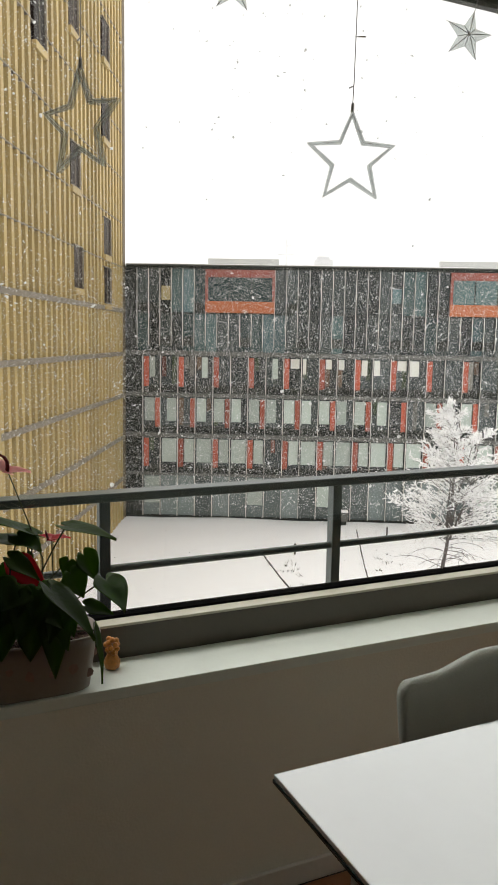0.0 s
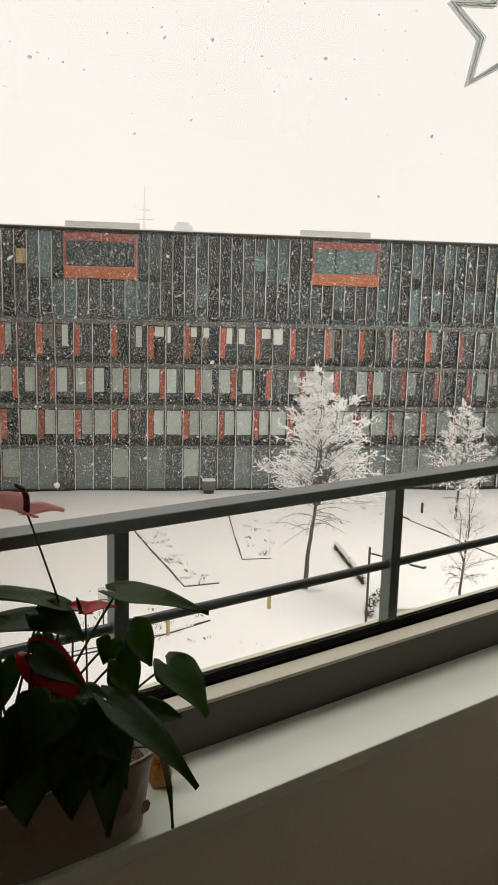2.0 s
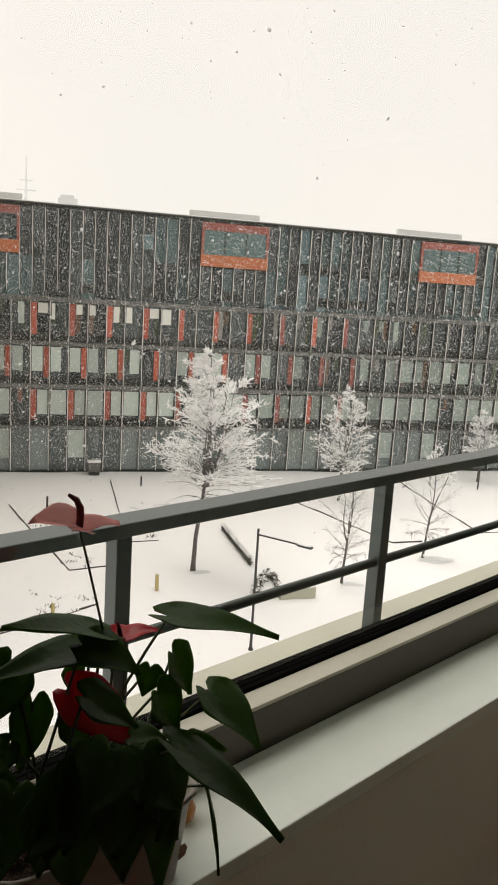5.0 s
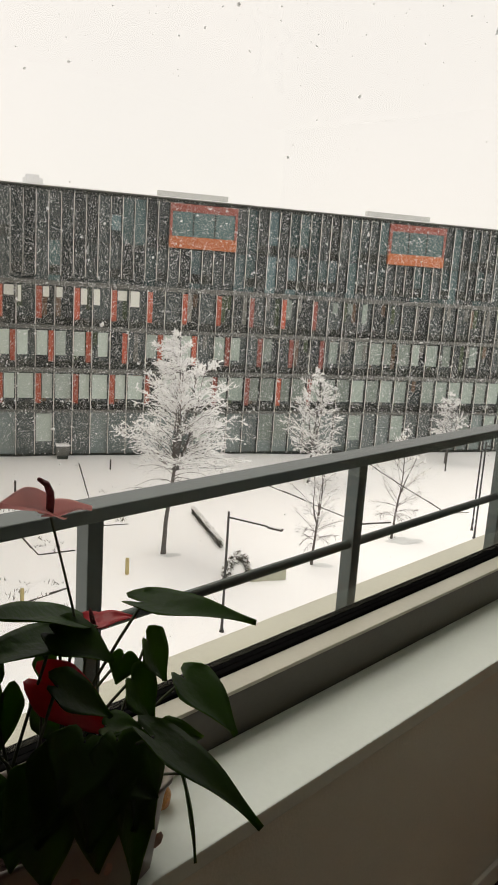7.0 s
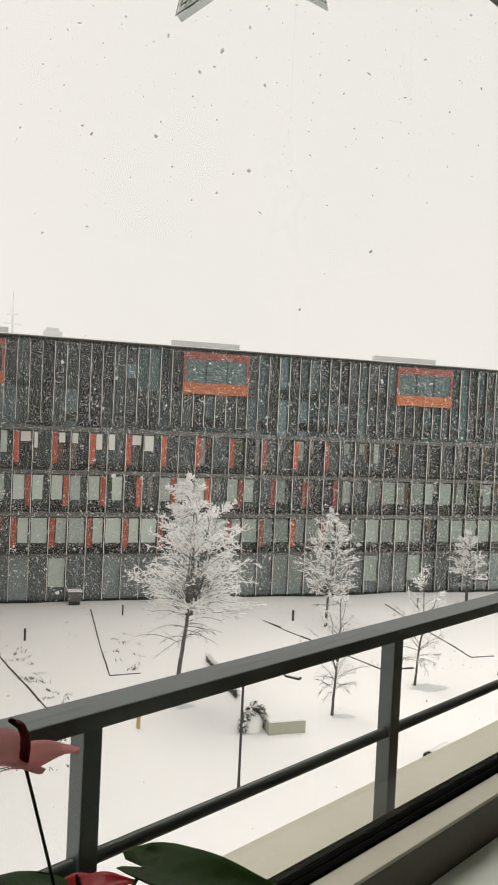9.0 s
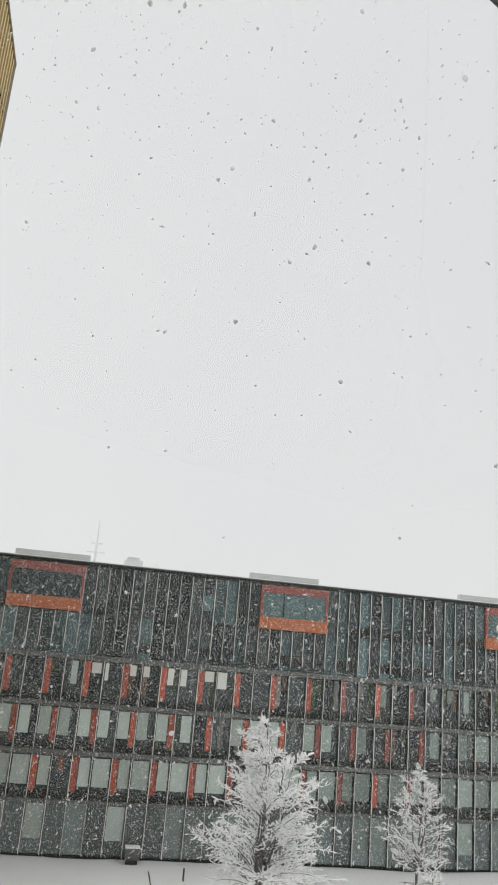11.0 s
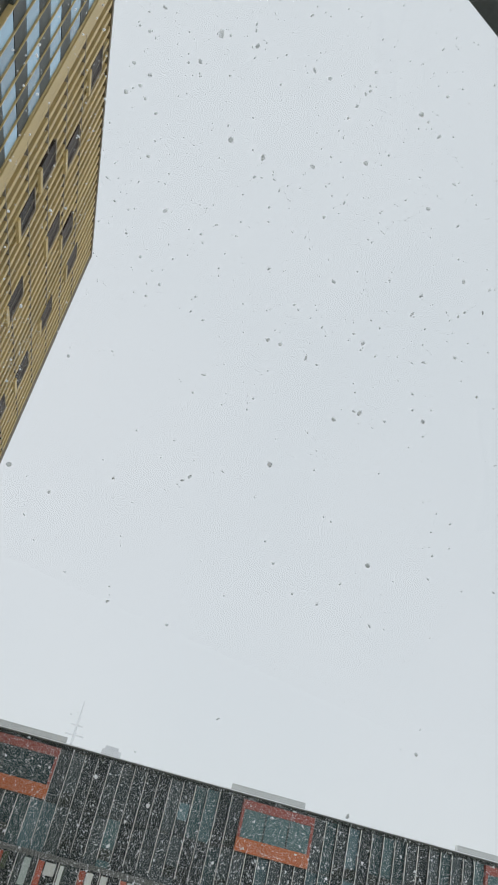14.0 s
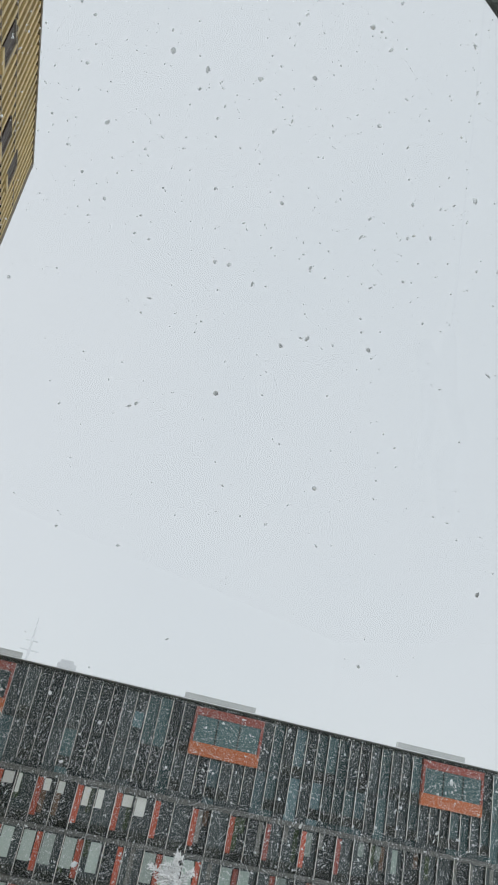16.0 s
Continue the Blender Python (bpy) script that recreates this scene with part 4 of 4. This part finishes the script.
    for i in range(skirt):
        a = i * 2.4 + rg.random()
        p = stem(crown_base * rg.uniform(0.62, 0.98))
        pts = grow(p, Vector((math.cos(a), math.sin(a), 0.5)), crown_r * rg.uniform(0.45, 0.85), 6, -0.16, 0.12)
        tube(bark, pts, [r0 * 0.14 * (1 - 0.8 * q / 6) + 0.002 for q in range(7)], 4)
        for q in range(1, 6):
            for _ in range(3):
                e = grow(pts[q], (pts[q + 1] - pts[q]).normalized() + jitter(0.8), rg.uniform(0.25, 0.5), 3, -0.12, 0.3)
                tube(snow if rg.random() < snowy else bark, e, [0.009, 0.011, 0.009, 0.004], 3, False)
    part("trunk", bark, M_BARK, t, "dark bark trunk and limbs")
    part("crown", snow, M_FROST, t, "leafless twigs loaded with snow")
    return t


tree(9.19, 38.67, 12.7, 3.55, 5.0, "tall leafless tree, its twigs white with snow", 3, 100, 0.085, 9, 7, 0.8, 0.125, 5, 0.38, 0.75, 16)
tree(16.9, 35.85, 7.0, 1.7, 1.9, "young thin leafless tree with a dusting of snow", 5, 26, 0.03, 6, 4, 0.4, 0.075, 3, 0.34, 1.2, 7)
tree(23.1, 51.5, 8.8, 2.6, 2.4, "leafless tree with a rounded snowy crown", 7, 52, 0.04, 8, 6, 0.66, 0.1, 3, 0.36, 0.8, 6)
tree(23.48, 39.1, 7.4, 1.8, 2.1, "slender leaning leafless tree with few snowy twigs", 9, 24, 0.13, 6, 4, 0.4, 0.07, 2, 0.4, 1.2, 8)
tree(38.0, 56.0, 6.5, 2.0, 2.2, "small leafless tree close to the office block", 11, 40, 0.03, 7, 5, 0.66, 0.08, 3, 0.4, 0.8, 4)


# ---- street furniture ----
def street_lamp(u, v, h, arm, turn, label):
    t = thing("street_lamp", turned(u, v, rise(u, v) - 0.05, turn), label, "street lamp", "lamps on the square")
    part("pole", tube(bmesh.new(), [(0, 0, 0), (0, 0, 0.9), (0, 0, h + 0.25)], [0.075, 0.055, 0.05], 10), M_POLE, t)
    part("arm", boxed(0.0, arm, -0.03, 0.03, h - 0.03, h + 0.03, 0.01, m=Matrix.Rotation(radians(0), 4, "Y")), M_POLE, t)
    hd = part("lamp_head", boxed(arm - 0.1, arm + 0.55, -0.11, 0.11, h - 0.06, h + 0.02, 0.02), M_POLE, t, "flat dark lamp head")
    part("snow_cap", boxed(arm - 0.08, arm + 0.5, -0.1, 0.1, h + 0.02, h + 0.07, 0.02), M_FROST, hd)
    part("base_ring", tube(bmesh.new(), [(0, 0, 0), (0, 0, 0.12)], [0.12, 0.11], 12), M_POLE, t)


street_lamp(9.68, 28.9, 5.25, 2.0, -48, "dark steel street lamp with one flat arm")
street_lamp(29.04, 38.48, 6.0, 2.0, -48, "dark steel street lamp with one flat arm")
street_lamp(29.9, 40.0, 6.0, 1.2, 170, "dark steel street lamp with one flat arm")


def bollard(u, v, h, r, material, label):
    t = thing("bollard", turned(u, v, rise(u, v) - 0.05), label, "bollard", "bollards in the snow")
    part("shaft", tube(bmesh.new(), [(0, 0, 0), (0, 0, h * 0.9), (0, 0, h)], [r, r, r * 0.8], 10), material, t)
    part("snow_cap", lathe(bmesh.new(), [(r * 0.85, h), (r * 0.9, h + 0.03), (r * 0.4, h + 0.07)], 10), M_FROST, t)


for u, v, h, r, y in ((6.75, 35.95, 0.95, 0.1, 1), (1.54, 33.2, 0.9, 0.09, 1), (1.82, 51.2, 0.85, 0.07, 0), (8.8, 55.7, 0.85, 0.06, 0), (21.2, 53.2, 0.85, 0.09, 0), (32.9, 55.2, 0.9, 0.08, 0), (36.4, 53.5, 2.2, 0.06, 0)):
    bollard(u, v, h, r, M_YELLOW if y else M_KERB, "short faded yellow bollard in the snow" if y else "short dark bollard standing in the snow")


def kerb(pts, w, h, label):
    bm = bmesh.new()
    for (u0, v0), (u1, v1) in zip(pts, pts[1:]):
        L = math.hypot(u1 - u0, v1 - v0)
        n = max(2, int(L / 0.9))
        ang = math.atan2(v1 - v0, u1 - u0)
        for i in range(n):
            f = (i + 0.5) / n
            u, v = u0 + (u1 - u0) * f, v0 + (v1 - v0) * f
            m = turned(u, v, rise(u, v), math.degrees(ang))
            h_here = 0.6 * h
            box(bm, -L / n / 2 + 0.01, L / n / 2 - 0.01, -w / 2 * random.uniform(0.6, 1.1), w / 2 * random.uniform(0.6, 1.1), -0.2, h_here * random.uniform(0.5, 1.2), m=m)
    solid("kerb", bm, M_KERB, label, "kerb", "structure")


KB = "dark wet kerb edge showing through the snow"
kerb([(-0.65, 51.9), (2.6, 39.15), (4.55, 39.54)], 0.09, 0.09, KB)
kerb([(6.65, 57.3), (6.36, 43.63), (8.14, 43.69)], 0.08, 0.07, KB)
kerb([(18.9, 53.5), (20.72, 48.45), (22.91, 41.79), (25.0, 41.89)], 0.1, 0.1, KB)
kerb([(30.6, 56.5), (30.27, 43.5), (32.09, 43.6)], 0.09, 0.09, KB)
kerb([(-6.0, 29.5), (-1.38, 31.66), (3.64, 34.54)], 0.09, 0.08, KB)
kerb([(-6.0, 30.3), (-1.2, 32.2), (1.2, 33.3)], 0.06, 0.06, KB)

# low hedge, snow on top
hedge = thing("low_hedge", turned(12.56, 42.08, rise(12.56, 42.08)), "low dark clipped hedge with snow on top", "hedge")
bm = bmesh.new()
for k in range(1500):
    c = Vector((random.uniform(-0.1, 0.1), random.uniform(-3.3, 3.3), random.uniform(0.0, 0.45)))
    d = Vector((random.uniform(-1, 1), random.uniform(-1, 1), random.uniform(-0.3, 1))).normalized() * 0.14
    tube(bm, [c, c + d], [0.014, 0.005], 3, False)
part("branches", bm, M_SHRUB, hedge)
bm = bmesh.new()
for k in range(420):
    mm = Matrix.Translation((random.uniform(-0.14, 0.14), random.uniform(-3.3, 3.3), random.uniform(0.42, 0.52)))
    bmesh.ops.create_icosphere(bm, subdivisions=1, radius=random.uniform(0.02, 0.05), matrix=mm)
part("snow_clumps", bm, M_FROST, hedge)

# arched shrub and the concrete bench beside it
shrub = thing("arched_shrub", turned(12.2, 34.7, rise(12.2, 34.7)), "dark arched shrub bent under fresh snow", "shrub")
bm, sn = bmesh.new(), bmesh.new()
for k in range(260):
    a = random.uniform(0.0, math.pi)
    y = random.uniform(-0.25, 0.25)
    rr = random.uniform(0.5, 0.75)
    c = Vector((rr * math.cos(a), y, 1.35 * math.sin(a) * random.uniform(0.75, 1.0)))
    d = Vector((random.uniform(-1, 1), random.uniform(-1, 1), random.uniform(-1, 1))).normalized() * 0.22
    tube(bm, [c - d, c + d], [0.02, 0.008], 3, False)
    if k % 3 == 0:
        bmesh.ops.create_icosphere(sn, subdivisions=1, radius=random.uniform(0.04, 0.09), matrix=Matrix.Translation(c + Vector((0, 0, 0.08))))
for x in (-0.65, 0.65):
    tube(bm, [(x, 0, -0.1), (x * 0.95, 0, 0.5), (x * 0.6, 0, 1.1), (0, 0, 1.35)], [0.05, 0.045, 0.035, 0.03], 6)
part("branches", bm, M_SHRUB, shrub)
part("snow_clumps", sn, M_FROST, shrub)
bm = bmesh.new()
lathe(bm, [(0.36, -0.1), (0.4, 0.0), (0.42, 0.5), (0.3, 0.75), (0.12, 0.86)], 14, 1.0, 0.6)
part("snow_mound", bm, M_FROST, shrub, "heap of snow under the arch", smooth=True)
bench = thing("concrete_bench", turned(13.68, 34.3, rise(13.68, 34.3)), "pale concrete block bench covered with snow", "bench")
part("block", boxed(-0.95, 0.95, -0.3, 0.3, -0.1, 0.55, 0.03), M_CONC, bench)
part("snow_cap", boxed(-0.93, 0.93, -0.28, 0.28, 0.551, 0.66, 0.04), M_SNOW, bench)

sign = thing("street_sign", turned(-1.4, 32.96, rise(-1.4, 32.96), -4), "grey-white traffic sign plate on a post", "sign")
part("post", tube(bmesh.new(), [(0, 0, 0), (0, 0, 2.5)], [0.035, 0.035], 8), M_POLE, sign)
pl = part("plate", boxed(-0.24, 0.24, -0.05, -0.03, 1.75, 2.5, 0.008), M_SIGN, sign, "pale sign plate")
part("symbol_bar", boxed(-0.08, 0.08, -0.056, -0.052, 2.25, 2.38), M_POLE, pl)
part("text_bar", boxed(-0.16, 0.16, -0.056, -0.052, 1.9, 1.95), M_POLE, pl)


# parked cars under the window, snow on them
def car(u, v, turn, label):
    c = thing("parked_car", turned(u, v, rise(u, v) - 0.02, turn), label, "car", "cars parked below the window")

    def hull(profile, half, taper, material, name, bev=0.05):
        bm = bmesh.new()
        sides = []
        for s in (-1, 1):
            sides.append([bm.verts.new((x, s * (half - taper * z), z)) for x, z in profile])
        n = len(profile)
        bm.faces.new(sides[0][::-1])
        bm.faces.new(sides[1])
        for k in range(n):
            bm.faces.new((sides[0][k], sides[0][(k + 1) % n], sides[1][(k + 1) % n], sides[1][k]))
        bmesh.ops.bevel(bm, geom=bm.edges[:], offset=bev, segments=2, affect="EDGES")
        return part(name, bm, material, c, smooth=True)
    hull([(-2.1, 0.3), (2.1, 0.3), (2.15, 0.62), (2.0, 0.82), (1.0, 0.95), (-1.6, 0.98), (-2.1, 0.9)], 0.9, 0.02, M_CAR, "body")
    hull([(1.02, 0.93), (0.35, 1.38), (-1.0, 1.42), (-1.75, 0.96)], 0.86, 0.12, M_GLASSDARK, "cabin", 0.04)
    hull([(0.5, 1.34), (0.28, 1.43), (-1.02, 1.47), (-1.3, 1.36), (-1.0, 1.42), (0.34, 1.385)], 0.72, 0.0, M_FROST, "roof_snow", 0.015)
    hull([(1.1, 0.94), (1.95, 0.83), (1.93, 0.92), (1.12, 1.03)], 0.74, 0.0, M_FROST, "bonnet_snow", 0.03)
    for x in (-1.3, 1.32):
        for y in (-0.86, 0.86):
            wh = part("wheel", tube(bmesh.new(), [(x, y - 0.1, 0.32), (x, y + 0.1, 0.32)], [0.32, 0.32], 24), M_TYRE, c)
            rim = bmesh.new()
            s = math.copysign(0.105, y)
            tube(rim, [(x, y + s * 0.7, 0.32), (x, y + s, 0.32)], [0.09, 0.07], 12)
            for k in range(5):
                a = 2 * math.pi * k / 5
                tube(rim, [(x, y + s, 0.32), (x + 0.22 * math.cos(a), y + s, 0.32 + 0.22 * math.sin(a))], [0.025, 0.02], 5)
            ring = [(x + 0.22 * math.cos(2 * math.pi * k / 20), y + s, 0.32 + 0.22 * math.sin(2 * math.pi * k / 20)) for k in range(21)]
            tube(rim, ring, [0.018] * 21, 5)
            part("rim", rim, M_METAL, wh, "spoked alloy rim")
    for y in (-0.62, 0.62):
        part("headlight", boxed(2.05, 2.14, y - 0.16, y + 0.16, 0.6, 0.74, 0.03), M_METAL, c)


car(20.0, 27.7, 120, "black parked car with snow on roof and bonnet")
car(26.0, 29.3, 120, "dark parked car covered with fresh snow")

# thin half-melted patches, their grey also paints the soft shade by the trees
M_MELT_SHADE = mat("melt_and_shade_snow", (0.72, 0.74, 0.74), 0.6, vary=0.16, scale=0.9, fine=5, bump=0.4, spec=0.3)
for u, v, a, b in ((16.0, 56.2, 3.6, 0.8), (24.2, 38.6, 1.5, 0.9), (17.3, 35.6, 0.9, 0.5), (9.5, 38.4, 0.8, 0.5)):
    bm = bmesh.new()
    rim = []
    for k in range(40):
        q = 2 * math.pi * k / 40
        f = 0.75 + 0.35 * noise.noise(Vector((1.7 * math.cos(q), 1.7 * math.sin(q), u)))
        uu, vv = u + a * f * math.cos(q), v + b * f * math.sin(q)
        rim.append((bm.verts.new(O(uu, vv, rise(uu, vv) + 0.004)), bm.verts.new(O(u + 0.72 * (uu - u), v + 0.72 * (vv - v), rise(u + 0.72 * (uu - u), v + 0.72 * (vv - v)) + 0.016))))
    mid = bm.verts.new(O(u, v, rise(u, v) + 0.018))
    for (p, q), (r, w) in zip(rim, rim[1:] + rim[:1]):
        bm.faces.new((p, r, w, q))
        bm.faces.new((q, w, mid))
    solid("shaded_melt_patch", bm, M_MELT_SHADE, "grey half-melted patch in the fresh snow, soft shade painted in", "snow patch", "structure", smooth=True)

# stubs of cut plants poking out of the beds
bm = bmesh.new()
for k in range(70):
    if k < 30:
        v = random.uniform(39.5, 50)
        u = 2.2 - 3.2 * (v - 39) / 12.5 + random.uniform(0.4, 2.2)
    elif k < 45:
        u, v = random.uniform(7.2, 9.0), random.uniform(44, 55)
    else:
        u, v = random.uniform(-2.5, 3.5), random.uniform(32.5, 36.5)
    for j in range(5):
        p = O(u + random.uniform(-0.2, 0.2), v + random.uniform(-0.2, 0.2), rise(u, v))
        tube(bm, [p - Vector((0, 0, 0.05)), p + Vector((random.uniform(-0.12, 0.12), random.uniform(-0.12, 0.12), random.uniform(0.05, 0.16)))], [0.022, 0.01], 3, False)
solid("plant_stubs", bm, M_SHRUB, "dark stubs of cut plants poking through the snow", "plants", "stuff")

# ---- snow in the air ----
rs = np.random.RandomState(11)


def flake_places(n, d0, d1, power, low, high, far_off):
    dist = d0 + (d1 - d0) * rs.rand(n) ** power
    yaw = np.radians(rs.uniform(-75, 12, n))
    pit = np.radians(rs.uniform(low, high, n))
    c = np.stack([np.sin(-yaw) * np.cos(pit) * dist, np.cos(yaw) * np.cos(pit) * dist, 1.48 + np.sin(pit) * dist], 1)
    au, av = c[:, 0] * math.cos(A) + c[:, 1] * math.sin(A), -c[:, 0] * math.sin(A) + c[:, 1] * math.cos(A)
    keep = (c[:, 1] > 0.95) & (av < 58.5) & (au > UT + 1.2) & (c[:, 2] > GROUND + 1.5)
    # thick drift in front of the two buildings, thin over the open ground and high up
    level = 1.48 + (c[:, 2] - 1.48) * 60 / np.maximum(av, 1)
    drift = (level > -12.8) & (level < 7.0) & (far_off | (rs.rand(n) < 0.45)) | (au < -0.205 * av) & (c[:, 2] < 1.4 * av) & (rs.rand(n) < 0.45)
    thin = 0.01 * (level > 7) + 0.1 * (level < -12) if far_off else 0.85 * np.clip((pit - 0.2) / 0.5, 0.07, 1)
    keep &= drift | (rs.rand(n) < thin)
    return c[keep], dist[keep]


ball = bmesh.new()
bmesh.ops.create_icosphere(ball, subdivisions=1, radius=1.0)
ball_v = np.array([v.co[:] for v in ball.verts])
ball_f = np.array([[v.index for v in f.verts] for f in ball.faces])
ball.free()
tet_v = np.array([[1, 1, 1], [1, -1, -1], [-1, 1, -1], [-1, -1, 1]], float)
tet_f = np.array([[0, 1, 2], [0, 3, 1], [0, 2, 3], [1, 3, 2]])
verts, faces, start = [], [], 0
for n, d0, d1, power, low, high, far_off, bv, bf, r0, r1, rough in ((21000, 1.8, 17.0, 0.75, -40, 64, False, ball_v, ball_f, 0.003, 0.0075, 0.34),
                                                                     (480000, 10.0, 55.0, 0.65, -18, 32, True, tet_v, tet_f, 0.0034, 0.009, 0.3)):
    c, dist = flake_places(n, d0, d1, power, low, high, far_off)
    r = rs.uniform(r0, r1, len(c)) * (1 + 0.7 * (rs.rand(len(c)) < 0.1)) * (0.9 + 0.01 * dist)
    spin = np.linalg.qr(rs.normal(0, 1, (len(c), 3, 3)))[0] * (1 + 0.55 * rs.uniform(-1, 1, (len(c), 1, 3)))
    wob = 1 + rough * rs.uniform(-1, 1, (len(c), len(bv), 1))
    p = c[:, None, :] + np.einsum("kj,nij->nki", bv, spin) * r[:, None, None] * wob
    verts.append(p.reshape(-1, 3))
    faces.append((bf[None] + len(bv) * np.arange(len(c))[:, None, None]).reshape(-1, 3) + start)
    start += len(c) * len(bv)
me = bpy.data.meshes.new("falling_snow")
me.from_pydata(np.concatenate(verts), [], np.concatenate(faces))
me.polygons.foreach_set("use_smooth", np.ones(len(me.polygons), dtype=bool))
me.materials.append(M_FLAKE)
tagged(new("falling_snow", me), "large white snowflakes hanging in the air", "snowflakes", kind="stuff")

# ---- floor planks ----
plank_me = finish(boxed(-0.6, 0.6, -0.062, 0.062, -0.012, 0.0, 0.0015), "plank", M_FLOOR)
for j in range(26):
    for i in range(7):
        x = -1.35 + 1.203 * i - 0.4 * (j % 3)
        if WX0 - 0.15 < x - 0.6 and x + 0.6 < WX1 + 0.15:
            piece("plank", plank_me, FLOOR, (x, -0.08 - 0.1255 * j, 0))
